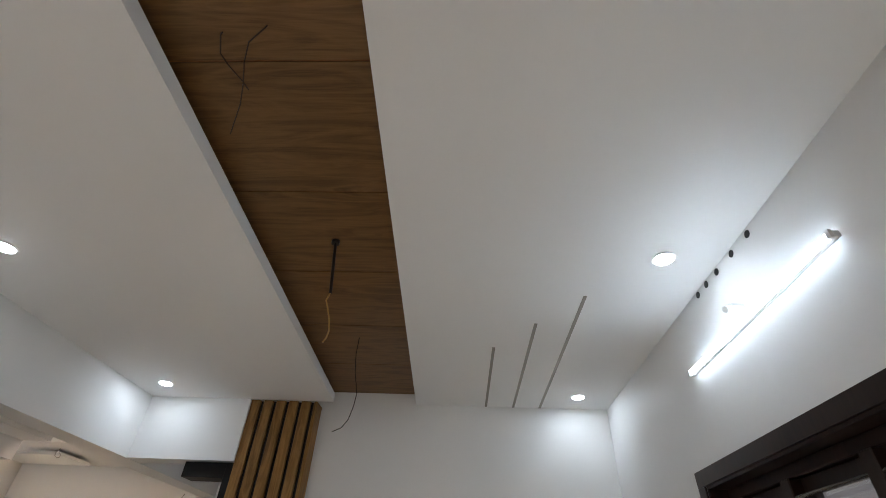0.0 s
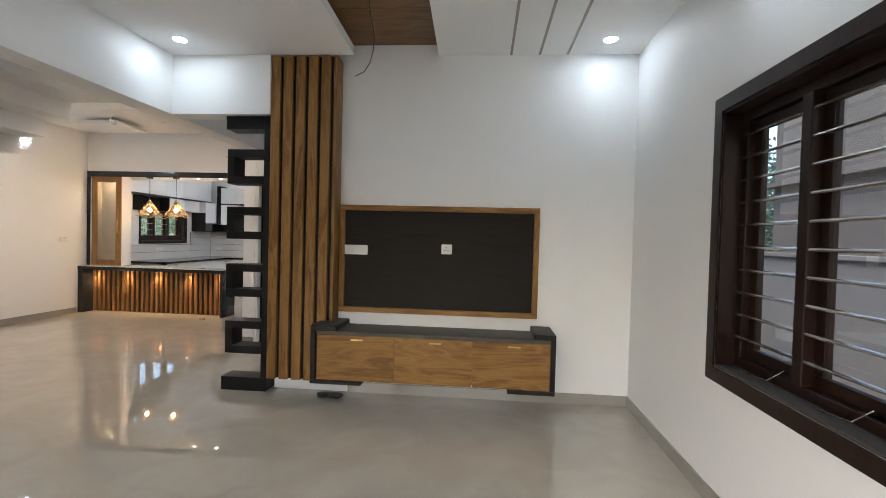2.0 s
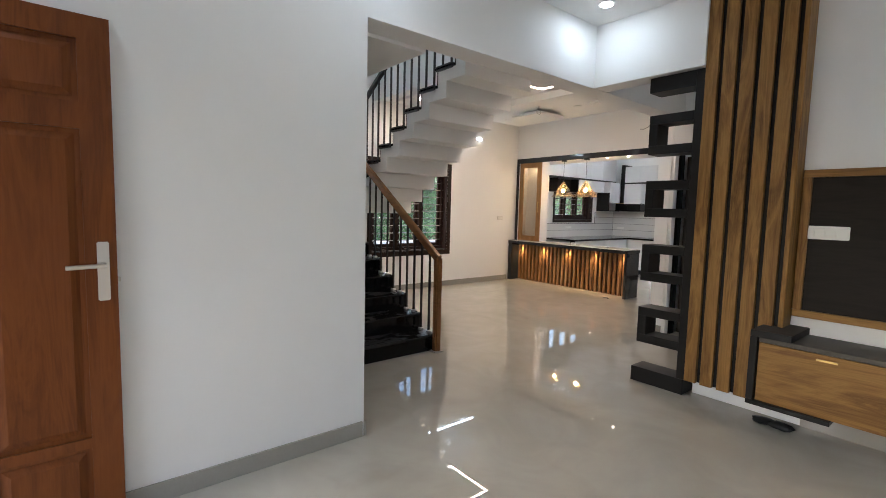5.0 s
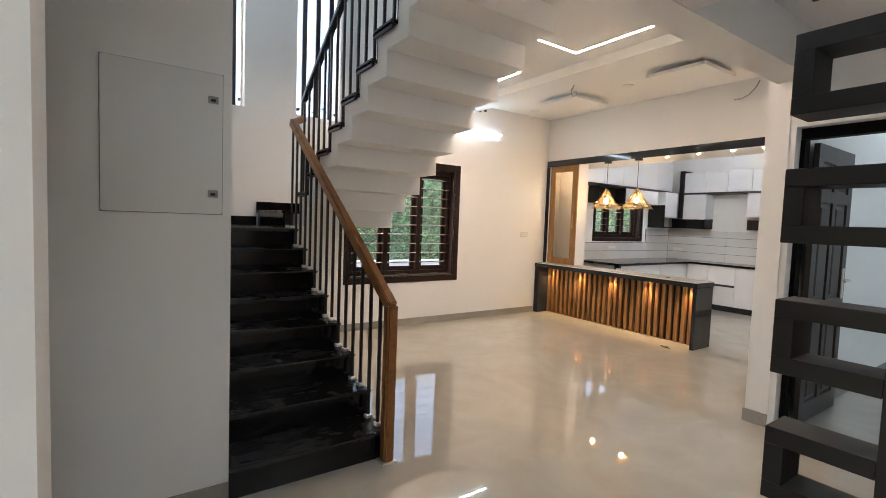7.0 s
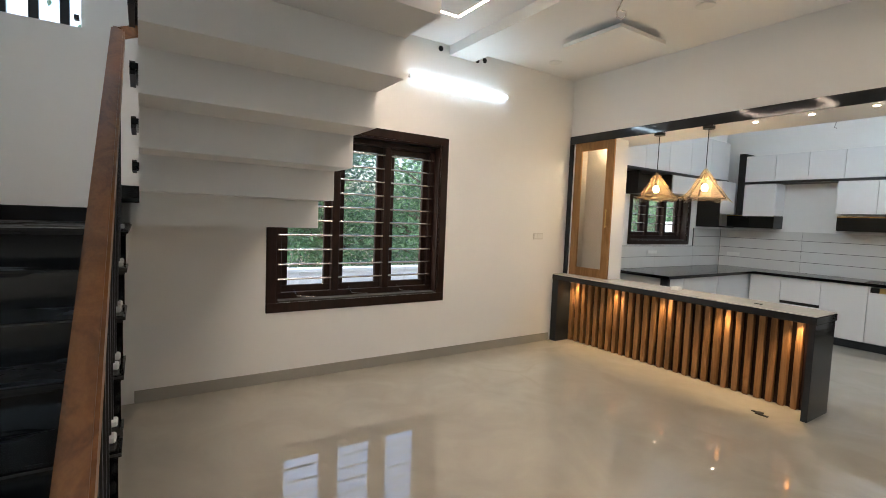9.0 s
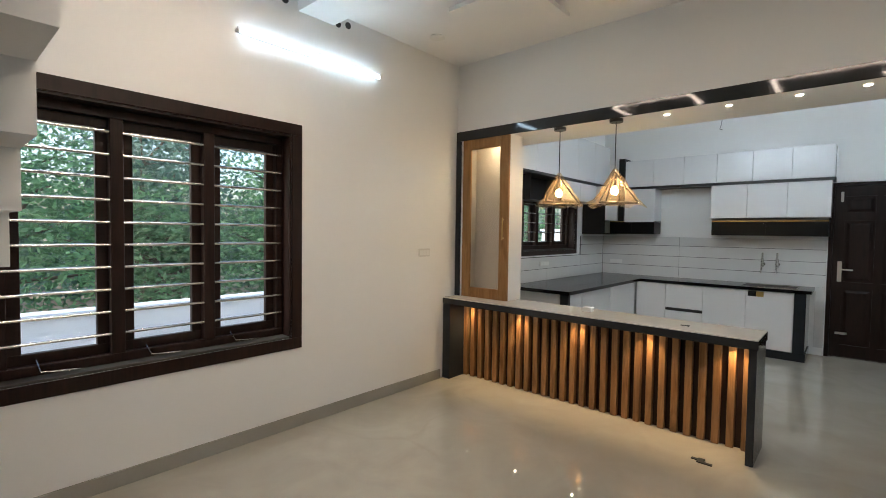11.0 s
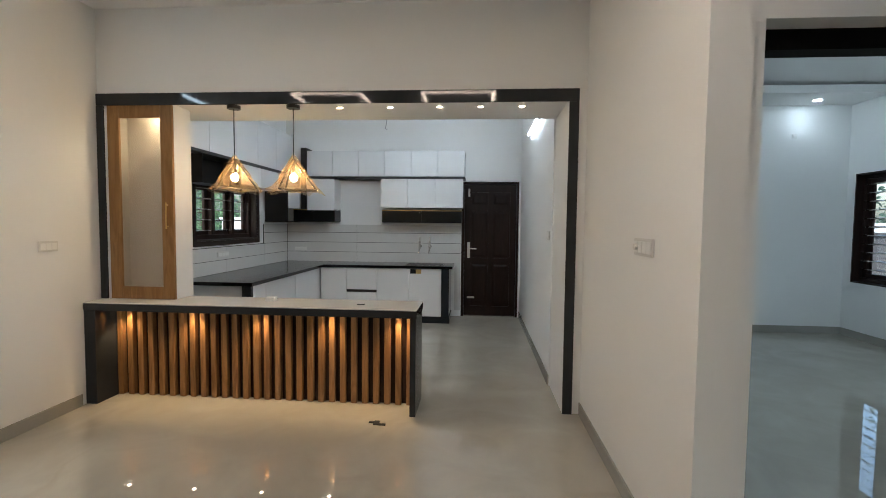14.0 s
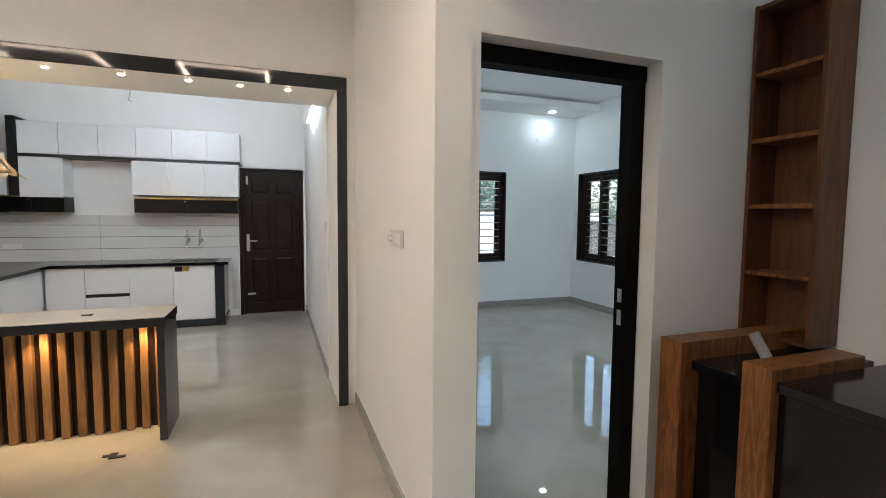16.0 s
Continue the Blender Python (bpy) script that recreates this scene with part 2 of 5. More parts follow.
def film_material():
    """Clear crumpled wrapping over amber crystal: lets light through and scatters part of it."""
    m, nt, b, n, l = nodes_of("amber_crystal_and_film")
    tr, tl, gl = n.new("ShaderNodeBsdfTransparent"), n.new("ShaderNodeBsdfTranslucent"), n.new("ShaderNodeBsdfGlossy")
    tr.inputs["Color"].default_value, tl.inputs["Color"].default_value = (1.0, 0.9, 0.72, 1), (1.0, 0.68, 0.36, 1)
    gl.inputs["Roughness"].default_value = 0.08
    v = coords(nt, (1, 1, 1))
    crease = n.new("ShaderNodeMapRange")
    crease.inputs["From Min"].default_value, crease.inputs["From Max"].default_value = 0.35, 0.65
    crease.inputs["To Min"].default_value, crease.inputs["To Max"].default_value = 0.03, 0.2
    l.new(noise_tex(nt, v, 14.0, 3, 0.6, 1.5), crease.inputs["Value"])
    a, c = n.new("ShaderNodeMixShader"), n.new("ShaderNodeMixShader")
    l.new(crease.outputs[0], a.inputs[0])
    l.new(tr.outputs[0], a.inputs[1])
    l.new(tl.outputs[0], a.inputs[2])
    c.inputs[0].default_value = 0.12
    l.new(a.outputs[0], c.inputs[1])
    l.new(gl.outputs[0], c.inputs[2])
    l.new(c.outputs[0], n["Material Output"].inputs["Surface"])
    return m


FILM = film_material()
FROST = glass("fluted_cabinet_glass", (0.97, 0.97, 0.97), 0.1)
COOL_TUBE = glow("cool_white_tube", (0.80, 0.93, 1.0), TUBE)
DINING_TUBE = glow("dining_tube", (0.80, 0.93, 1.0), 4.5)
SPOT_FACE = glow("warm_spot_face", (1.0, 0.75, 0.45), 40.0)
COOL_DOWN = glow("cool_white_downlight", (0.87, 0.96, 1.0), DOWN)
WARM_DOWN = glow("warm_white_downlight", (1.0, 0.76, 0.48), 18.0)
# glow of the added stairwell fill battens, out of view
STAIR_FILL = glow("stair_fill", (0.80, 0.93, 1.0), 10.0)
KITCHEN_TUBE = glow("kitchen_tube", (0.93, 0.97, 1.0), 16.5)
# strong glow of the unseen bedroom batten added as fill
BEDROOM_FILL = glow("bedroom_fill", (0.86, 0.95, 1.0), 32.0)
COVE = glow("dim_warm_led_strip", (1.0, 0.8, 0.55), 1.3)
WARM_STRIP = glow("warm_led_strip", (1.0, 0.74, 0.54), STRIP)
BULB_GLOW = glow("warm_bulb", (1.0, 0.64, 0.3), BULB)
BARK = plain("bark", (0.11, 0.085, 0.06), 0.9, vary=0.3, scale=6, grain=40, relief=0.6)
# the bluish cast of this green puts distance haze into the leaf colour
LEAF_A = leaf_material("leaf_dark_hazy", (0.07, 0.115, 0.09), (0.115, 0.18, 0.135))
LEAF_B = leaf_material("leaf_light", (0.09, 0.165, 0.085), (0.165, 0.28, 0.14))
SOIL = plain("dry_soil", (0.2, 0.16, 0.11), 0.95, vary=0.3, scale=1.2, grain=25, relief=0.6)
PLASTER = plain("white_exterior_plaster", (0.6, 0.64, 0.7), 0.8, vary=0.06, scale=1.5, grain=80, relief=0.2)
BOX_PAINT = plain("off_white_enamel", (0.76, 0.765, 0.75), 0.35, vary=0.03, scale=2, relief=0.0)
HOUSE_PAINT = plain("brown_grey_exterior_paint", (0.075, 0.066, 0.058), 0.85, vary=0.12, scale=1.0, grain=60, relief=0.2)
GREY_PLASTER = plain("grey_exterior_plaster", (0.13, 0.125, 0.12), 0.85, vary=0.08, scale=1.0, grain=60, relief=0.2)


# ---- building helpers ----
ORIGIN = {}


def cube(bm, x0, x1, y0, y1, z0, z1):
    v = [bm.verts.new((x, y, z)) for z in (min(z0, z1), max(z0, z1)) for y in (min(y0, y1), max(y0, y1)) for x in (min(x0, x1), max(x0, x1))]
    for f in ((0, 2, 3, 1), (4, 5, 7, 6), (0, 1, 5, 4), (2, 6, 7, 3), (0, 4, 6, 2), (1, 3, 7, 5)):
        bm.faces.new([v[i] for i in f])
    return bm


def cubes(*boxes, bevel=0.0, segments=1):
    bm = bmesh.new()
    for b in boxes:
        cube(bm, *b)
    if bevel:
        bmesh.ops.bevel(bm, geom=bm.edges[:], offset=bevel, segments=segments, affect="EDGES", clamp_overlap=True)
    return bm


def rod(bm, a, b, r, sides=10, r2=None):
    """A round bar from a to b."""
    a, b = Vector(a), Vector(b)
    ret = bmesh.ops.create_cone(bm, cap_ends=True, segments=sides, radius1=r, radius2=r if r2 is None else r2, depth=(b - a).length)
    turn = (b - a).to_track_quat("Z", "Y").to_matrix().to_4x4()
    bmesh.ops.transform(bm, matrix=Matrix.Translation((a + b) / 2) @ turn, verts=ret["verts"])
    return bm


def rods(*items, sides=10):
    bm = bmesh.new()
    for it in items:
        rod(bm, it[0], it[1], it[2], sides, it[3] if len(it) > 3 else None)
    return bm


def tube_path(points, r, sides=6):
    """A bent wire through points, in one piece."""
    bm, pts, rings = bmesh.new(), [Vector(p) for p in points], []
    for i, p in enumerate(pts):
        d = (pts[min(i + 1, len(pts) - 1)] - pts[max(i - 1, 0)]).normalized()
        u = d.cross(Vector((0.3, 1, 0.2))).normalized()
        w = d.cross(u)
        rings.append([bm.verts.new(p + (u * math.cos(2 * math.pi * k / sides) + w * math.sin(2 * math.pi * k / sides)) * r) for k in range(sides)])
    for q, n in zip(rings, rings[1:]):
        for k in range(sides):
            bm.faces.new((q[k], q[(k + 1) % sides], n[(k + 1) % sides], n[k]))
    bm.faces.new(rings[0][::-1])
    bm.faces.new(rings[-1])
    bmesh.ops.recalc_face_normals(bm, faces=bm.faces[:])
    return bm


def mesh_from(bm, name, material, shift=(0, 0, 0), smooth=False):
    me = bpy.data.meshes.new(name)
    bmesh.ops.translate(bm, vec=-Vector(shift), verts=bm.verts)
    bm.normal_update()
    bm.to_mesh(me)
    bm.free()
    me.materials.append(material)
    if smooth:
        me.shade_smooth()
        me.set_sharp_from_angle(angle=radians(40))
    return me


def solid(name, bm, material, label="", category="", group="", kind="", base=(0, 0, 0), smooth=False):
    """A thing, or a piece of the setting, that is one mesh."""
    ob = new(name, mesh_from(bm, name, material, base, smooth))
    ob.location = base
    ORIGIN[ob] = Vector(base)
    return tagged(ob, label, category, group, kind)


def thing(name, base, label="", category="", group="", kind=""):
    ob = new(name)
    ob.location, ob.empty_display_size = base, 0.1
    ORIGIN[ob] = Vector(base)
    return tagged(ob, label, category, group, kind)


def part(name, bm, material, parent, label="", smooth=False):
    ob = new(name, mesh_from(bm, name, material, ORIGIN[parent], smooth))
    ob.parent = parent
    ORIGIN[ob] = ORIGIN[parent]
    return tagged(ob, label)


def like(ob, name, parent, at):
    """One more piece on the mesh of ob, moved by at."""
    o = new(name, ob.data)
    o.parent, o.location = parent, at
    ORIGIN[o] = ORIGIN[parent]
    return o


def wall_mesh(axis, c0, c1, u0, u1, z0, z1, openings=()):
    """A wall slab with openings through it; axis is the way its face looks."""
    us = sorted({u0, u1, *[o[0] for o in openings], *[o[1] for o in openings]})
    zs = sorted({z0, z1, *[o[2] for o in openings], *[o[3] for o in openings]})
    us, zs = [u for u in us if u0 <= u <= u1], [z for z in zs if z0 <= z <= z1]
    def full(i, j):
        if not (0 <= i < len(us) - 1 and 0 <= j < len(zs) - 1):
            return False
        um, zm = (us[i] + us[i + 1]) / 2, (zs[j] + zs[j + 1]) / 2
        return not any(o[0] < um < o[1] and o[2] < zm < o[3] for o in openings)
    bm, seen = bmesh.new(), {}
    def vert(u, c, z):
        key = (round(u, 5), round(c, 5), round(z, 5))
        if key not in seen:
            seen[key] = bm.verts.new((c, u, z) if axis == "x" else (u, c, z))
        return seen[key]
    for i in range(len(us) - 1):
        for j in range(len(zs) - 1):
            if not full(i, j):
                continue
            a, b, c, d = us[i], us[i + 1], zs[j], zs[j + 1]
            for cc in (c0, c1):
                bm.faces.new([vert(a, cc, c), vert(b, cc, c), vert(b, cc, d), vert(a, cc, d)])
            for di, dj, p, q in ((-1, 0, (a, c), (a, d)), (1, 0, (b, c), (b, d)), (0, -1, (a, c), (b, c)), (0, 1, (a, d), (b, d))):
                if not full(i + di, j + dj):
                    bm.faces.new([vert(p[0], c0, p[1]), vert(q[0], c0, q[1]), vert(q[0], c1, q[1]), vert(p[0], c1, p[1])])
    bmesh.ops.recalc_face_normals(bm, faces=bm.faces[:])
    return bm


def wall(name, *spec, material=WALL, label="white painted plaster wall"):
    return solid(name, wall_mesh(*spec), material, label, "wall", kind="structure")


def side(axis, c, out):
    """Boxes on a wall face at c: u along the wall, v metres outward, z up."""
    def box(u0, u1, v0, v1, z0, z1):
        a, b = c + out * v0, c + out * v1
        return (min(a, b), max(a, b), u0, u1, z0, z1) if axis == "x" else (u0, u1, min(a, b), max(a, b), z0, z1)
    def point(u, v, z):
        return (c + out * v, u, z) if axis == "x" else (u, c + out * v, z)
    return box, point


# ---- the setting ----
def skirting(axis, c, out, u0, u1, h=0.1):
    """A tile skirting that stands 12 mm proud of a wall face; out points away from the room."""
    box, _ = side(axis, c, out)
    solid("baseboard", cubes(box(u0, u1, -0.012, 0.0, 0.0, h), bevel=0.002), SKIRT, "grey polished tile skirting", "baseboard", kind="structure")


solid("floor", cubes((-7.3, 1.86, -0.6, 12.3, -0.12, 0.0)), FLOOR, "polished pale grey vitrified tile floor", "floor", kind="structure")

# living room
wall("wall_living_east", "x", 1.64, 1.86, -0.6, 4.9, 0, 3.6, [(1.375, 3.035, 0.81, 2.29)])
wall("wall_living_tv", "y", 4.60, 4.90, -1.742, 1.64, 0, 3.6)
wall("wall_living_west", "x", -2.925, -2.705, -0.6, 6.27, 0, 3.6, [(2.02, 6.27, 0, 2.625)])
# the wide second opening is added, out of view, to let daylight in
wall("wall_living_south", "y", -0.6, -0.4, -2.705, 1.64, 0, 3.6, [(-2.62, -1.56, 0, 2.2), (-0.95, 0.95, 0.8, 2.3)])
solid("beam", cubes((-2.705, -1.742, 4.40, 4.61, 2.63, 3.6)), WALL, "white plastered ceiling beam", "beam", kind="structure")
def slab(corners, z0, z1):
    """A flat slab on a four-cornered plan."""
    bm = bmesh.new()
    lo, hi = [[bm.verts.new((x, y, z)) for x, y in corners] for z in (z0, z1)]
    bm.faces.new(lo[::-1])
    bm.faces.new(hi)
    for i in range(4):
        bm.faces.new((lo[i], lo[(i + 1) % 4], hi[(i + 1) % 4], hi[i]))
    return bm


solid("ceiling_living_right", slab(((-0.045, -0.4), (1.64, -0.4), (1.64, 4.60), (-0.192, 4.60)), 3.236, 3.334), CEIL, "white gypsum ceiling panel", "ceiling", kind="structure")
solid("ceiling_living_left", slab(((-2.705, -0.4), (-0.79, -0.4), (-0.956, 4.42), (-2.705, 4.399)), 3.18, 3.257), CEIL, "lowered white gypsum ceiling panel", "ceiling", kind="structure")
solid("ceiling_slab", cubes((-2.92, 1.86, -0.6, 4.9, 3.6, 3.75)), CEIL, "white concrete ceiling slab", "ceiling", kind="structure")
bm = bmesh.new()
for k in range(-2, 8):
    y0, y1 = max(-0.4, 0.345 + 0.71 * k + 0.004), min(4.60, 1.055 + 0.71 * k - 0.004)
    if y1 - y0 > 0.05:
        cube(bm, -1.4, 0.0, y0, y1, 3.338, 3.344)
solid("ceiling_wood", bm, CEIL_WOOD, "walnut veneer ceiling band between white panels", "ceiling", kind="structure")
solid("ceiling_wood_backing", cubes((-1.4, 0.0, -0.4, 4.60, 3.345, 3.40)), RAIL_WOOD, "pale wood joints between ceiling veneers", "ceiling", kind="structure")
# passage and stairwell
wall("wall_box", "x", -4.1, -3.907, -0.6, 2.62, 0, 2.6)
wall("wall_stair_south", "y", 2.40, 2.62, -7.05, -4.1, 0, 6.3)
solid("beam", cubes((-4.1, -2.926, 2.40, 2.62, 2.6, 6.3)), WALL, "white plastered wall above a passage", "beam", kind="structure")
solid("ceiling_passage", cubes((-3.907, -2.92, -0.6, 2.40, 2.6, 2.7)), CEIL, "white passage ceiling", "ceiling", kind="structure")
wall("wall_passage_south", "y", -0.8, -0.6, -4.1, -2.69, 0, 2.7)
wall("wall_stair_north", "y", 4.62, 4.80, -7.05, -2.92, 3.29, 6.3)
wall("wall_stair_east", "x", -2.92, -2.72, 2.40, 4.80, 3.6, 6.3)
solid("ceiling_stair", cubes((-7.3, -2.72, 2.40, 4.80, 6.3, 6.45)), CEIL, "white stairwell ceiling", "ceiling", kind="structure")
solid("upper_landing", cubes((-3.19, -2.92, 2.62, 4.62, 3.27, 3.44)), WALL, "white upper landing slab", "landing", kind="structure")
# dining room and kitchen
DW, KW = (4.504, 6.33, 0.618, 2.335), (9.48, 11.08, 1.23, 2.10)
wall("wall_west", "x", -7.3, -7.05, 2.40, 12.3, 0, 6.3,
     [(DW[0] + 0.085, DW[1] - 0.085, DW[2] + 0.085, DW[3] - 0.085), (KW[0] + 0.06, KW[1] - 0.06, KW[2] + 0.06, KW[3] - 0.06), (2.735, 3.281, 2.71, 5.2), (3.86, 4.41, 2.71, 5.2)])
wall("wall_dining_east", "x", -2.98, -2.78, 6.27, 8.2, 0, 3.5)
wall("wall_kitchen_front", "y", 8.2, 8.85, -7.05, -2.78, 0, 3.5, [(-6.985, -3.12, 0, 2.505)])
wall("wall_kitchen_east", "x", -3.13, -2.78, 8.85, 12.3, 0, 3.5)
wall("wall_kitchen_north", "y", 12.08, 12.3, -7.05, -3.13, 0, 3.5, [(-4.09, -3.16, 0, 2.225)])
solid("ceiling_dining", cubes((-7.05, -2.98, 4.80, 8.2, 3.29, 3.4), (-7.05, -2.92, 4.62, 4.80, 3.25, 3.288)), CEIL, "white gypsum ceiling", "ceiling", kind="structure")
solid("ceiling_lobby_side", cubes((-2.98, -2.92, 4.80, 6.27, 3.29, 3.4)), CEIL, "white gypsum ceiling", "ceiling", kind="structure")
solid("ceiling_cove_beam", cubes((-7.05, -2.98, 6.30, 6.62, 3.19, 3.29)), CEIL, "dropped white gypsum ceiling band", "ceiling", kind="structure")
solid("ceiling_led_panel", cubes((-6.75, -3.25, 4.85, 6.02, 3.215, 3.265)), CEIL, "floating white gypsum ceiling panel", "ceiling", kind="structure")
solid("ceiling_kitchen", cubes((-7.05, -3.13, 8.85, 12.08, 3.4, 3.5)), CEIL, "white kitchen ceiling", "ceiling", kind="structure")
# wash lobby and bedroom
wall("wall_lobby_east", "x", -1.04, -0.84, 4.90, 6.27, 0, 3.2)
solid("ceiling_lobby", cubes((-2.705, -1.04, 4.61, 6.27, 2.95, 3.05)), CEIL, "white lobby ceiling", "ceiling", kind="structure")
wall("wall_bedroom_south", "y", 6.27, 6.50, -2.78, 1.42, 0, 3.6, [(-2.82, -1.83, 0, 2.285)])
solid("pillar", cubes((-2.98, -2.821, 6.262, 6.27, 0, 3.3)), WALL, "white plastered wall corner", "pillar", kind="structure")
wall("wall_bedroom_north", "y", 11.5, 11.72, -2.78, 1.64, 0, 3.6, [(-0.92, 0.08, 0.77, 2.27)])
wall("wall_bedroom_east", "x", 1.42, 1.64, 6.27, 11.5, 0, 3.6, [(10.36, 11.36, 0.77, 2.28)])
solid("ceiling_bedroom", cubes((-2.78, 1.42, 6.5, 11.5, 3.4, 3.5), (-2.78, 1.42, 10.84, 11.5, 3.26, 3.36)), CEIL, "white bedroom ceiling with a lowered border", "ceiling", kind="structure")

for spec in (("x", 1.64, 1, -0.4, 4.60), ("y", 4.60, 1, -1.0, 1.628), ("x", -2.705, -1, -0.4, 2.008), ("y", 2.02, -1, -2.925, -2.693), ("x", -2.925, 1, -0.6, 2.02),
             ("x", -3.907, -1, -0.6, 2.62), ("x", -7.05, -1, 3.56, 7.96, 0.096), ("x", -2.98, 1, 6.27, 8.185), ("y", 6.262, 1, -2.992, -2.822),
             ("y", 6.27, 1, -1.83, -1.77), ("x", -3.13, 1, 8.85, 12.08), ("y", 11.5, 1, -2.78, 1.42), ("x", 1.42, 1, 6.5, 11.488), ("x", -2.78, -1, 7.4, 11.488)):
    skirting(*spec)

# charcoal stone band round the kitchen opening
band = thing("trim", (-5.1, 8.19, 0), "charcoal polished stone band round the kitchen opening", "trim", kind="structure")
part("jamb", cubes((-7.048, -6.985, 8.18, 8.197, 0.855, 2.49), bevel=0.002), BAND, band)
part("jamb", cubes((-3.12, -3.045, 8.18, 8.197, 0.0, 2.49), bevel=0.002), BAND, band)
part("head", cubes((-7.048, -3.045, 8.180, 8.199, 2.492, 2.59), bevel=0.002), BAND, band)

# ---- windows and doors ----
def window(name, axis, c, out, u0, u1, z0, z1, panels, bars, surround=0.085, depth=0.23, proud=0.012, label="dark stained wooden window with steel bars", hooks=True):
    """A casement window: surround on the wall, lining, mullions, sashes with panes, and horizontal steel bars."""
    box, point = side(axis, c, out)
    base = point((u0 + u1) / 2, 0, z0)
    w = thing(name, base, label, "window", kind="structure")
    s = surround
    if s:
        part("window_frame", cubes(box(u0, u1, -proud, 0.0, z1 - s, z1), box(u0, u1, -proud, 0.0, z0, z0 + s), box(u0, u0 + s, -proud, 0.0, z0 + s, z1 - s), box(u1 - s, u1, -proud, 0.0, z0 + s, z1 - s), bevel=0.002), ESPRESSO, w, "flat dark surround")
    a0, a1, b0, b1 = u0 + s, u1 - s, z0 + s, z1 - s
    t = 0.016
    part("lining", cubes(box(a0 - 0.001, a0 + t, 0.0, depth, b0, b1), box(a1 - t, a1 + 0.001, 0.0, depth, b0, b1), box(a0 + t, a1 - t, 0.0, depth, b1 - t, b1 + 0.001)), ESPRESSO, w)
    part("window_sill", cubes(box(a0 + t, a1 - t, 0.0, depth, b0 - 0.001, b0 + t), bevel=0.002), LAM_TOP if s else ESPRESSO, w, "dusty dark sill")
    f0, f1, fw = 0.10, 0.17, 0.055
    part("outer_frame", cubes(box(a0 + t, a1 - t, f0, f1, b1 - t - fw, b1 - t), box(a0 + t, a1 - t, f0, f1, b0 + t, b0 + t + fw), box(a0 + t, a0 + t + fw, f0, f1, b0 + t + fw, b1 - t - fw), box(a1 - t - fw, a1 - t, f0, f1, b0 + t + fw, b1 - t - fw), bevel=0.004), ESPRESSO, w)
    lo, hi, bot, top = a0 + t + fw, a1 - t - fw, b0 + t + fw, b1 - t - fw
    step = (hi - lo + 0.07) / panels
    for k in range(1, panels):
        m = lo + step * k - 0.035
        part("mullion", cubes(box(m - 0.035, m + 0.035, 0.085, f1, bot, top), bevel=0.004), ESPRESSO, w)
    for k in range(panels):
        p0, p1 = lo + step * k, lo + step * (k + 1) - 0.07
        sw = 0.06
        sash = part("sash", cubes(box(p0, p1, 0.14, 0.18, top - sw, top), box(p0, p1, 0.14, 0.18, bot, bot + sw), box(p0, p0 + sw, 0.14, 0.18, bot + sw, top - sw), box(p1 - sw, p1, 0.14, 0.18, bot + sw, top - sw), bevel=0.003), ESPRESSO, w)
        pane = part("pane", cubes(box(p0 + sw - 0.005, p1 - sw + 0.005, 0.158, 0.162, bot + sw - 0.005, top - sw + 0.005)), GLASS, sash, "clear glass pane")
        pane.visible_shadow = False
        bar = None
        for i in range(bars):
            z = bot + (top - bot) * (0.0875 + 0.854 * i / (bars - 1))
            r = bmesh.new()
            rod(r, point(p0 - 0.035, 0.098, z), point(p1 + 0.035, 0.098, z), 0.0095, 8)
            if bar is None:
                bar, z_first = part("window_bar", r, STEEL, w, "round steel bar", smooth=True), z
            else:
                r.free()
                like(bar, "window_bar", w, (0, 0, z - z_first))
        if hooks:
            h = tube_path([point(p0 + 0.12, 0.13, b0 + 0.09), point(p0 + 0.13, 0.06, b0 + 0.04), point(p0 + 0.30, 0.05, b0 + 0.028)], 0.0045)
            part("stay", h, STEEL, w, "thin steel window stay")
    return w


window("window_1", "x", 1.64, 1, 1.29, 3.12, 0.725, 2.374, 3, 10)
window("window_2", "x", -7.05, -1, *DW, 3, 10)
window("window_3", "x", -7.05, -1, *KW, 3, 5, surround=0.06, hooks=False)
window("window_4", "y", 11.5, 1, -0.92, 0.08, 0.77, 2.27, 2, 11, surround=0.0, hooks=False)
window("window_5", "x", 1.42, 1, 10.36, 11.36, 0.77, 2.28, 2, 11, surround=0.0, hooks=False)
for k, (a, b) in enumerate(((2.735, 3.281), (3.86, 4.41))):
    w = thing(f"window_{6 + k}", (-7.05, (a + b) / 2, 2.71), "tall white stairwell window with black vertical bars", "window", kind="structure")
    box, point = side("x", -7.05, -1)
    part("window_frame", cubes(box(a, b, 0.12, 0.17, 2.71, 2.74), box(a, b, 0.12, 0.17, 5.17, 5.2), box(a, a + 0.025, 0.12, 0.17, 2.74, 5.17), box(b - 0.025, b, 0.12, 0.17, 2.74, 5.17), bevel=0.002), PLASTIC, w)
    pane = part("pane", cubes(box(a + 0.02, b - 0.02, 0.143, 0.147, 2.72, 5.18)), GLASS, w, "clear glass pane")
    pane.visible_shadow = False
    for i in range(3):
        u = a + (b - a) * (0.2 + 0.3 * i)
        part("window_bar", cubes(box(u - 0.027, u + 0.027, 0.06, 0.1, 2.711, 5.199), bevel=0.003), BLACK_METAL, w, "black flat bar")
    for u in (a + 0.03, b - 0.06):
        part("clamp", cubes(box(u, u + 0.03, 0.055, 0.11, 2.78, 2.81), bevel=0.003), BLACK_METAL, w)


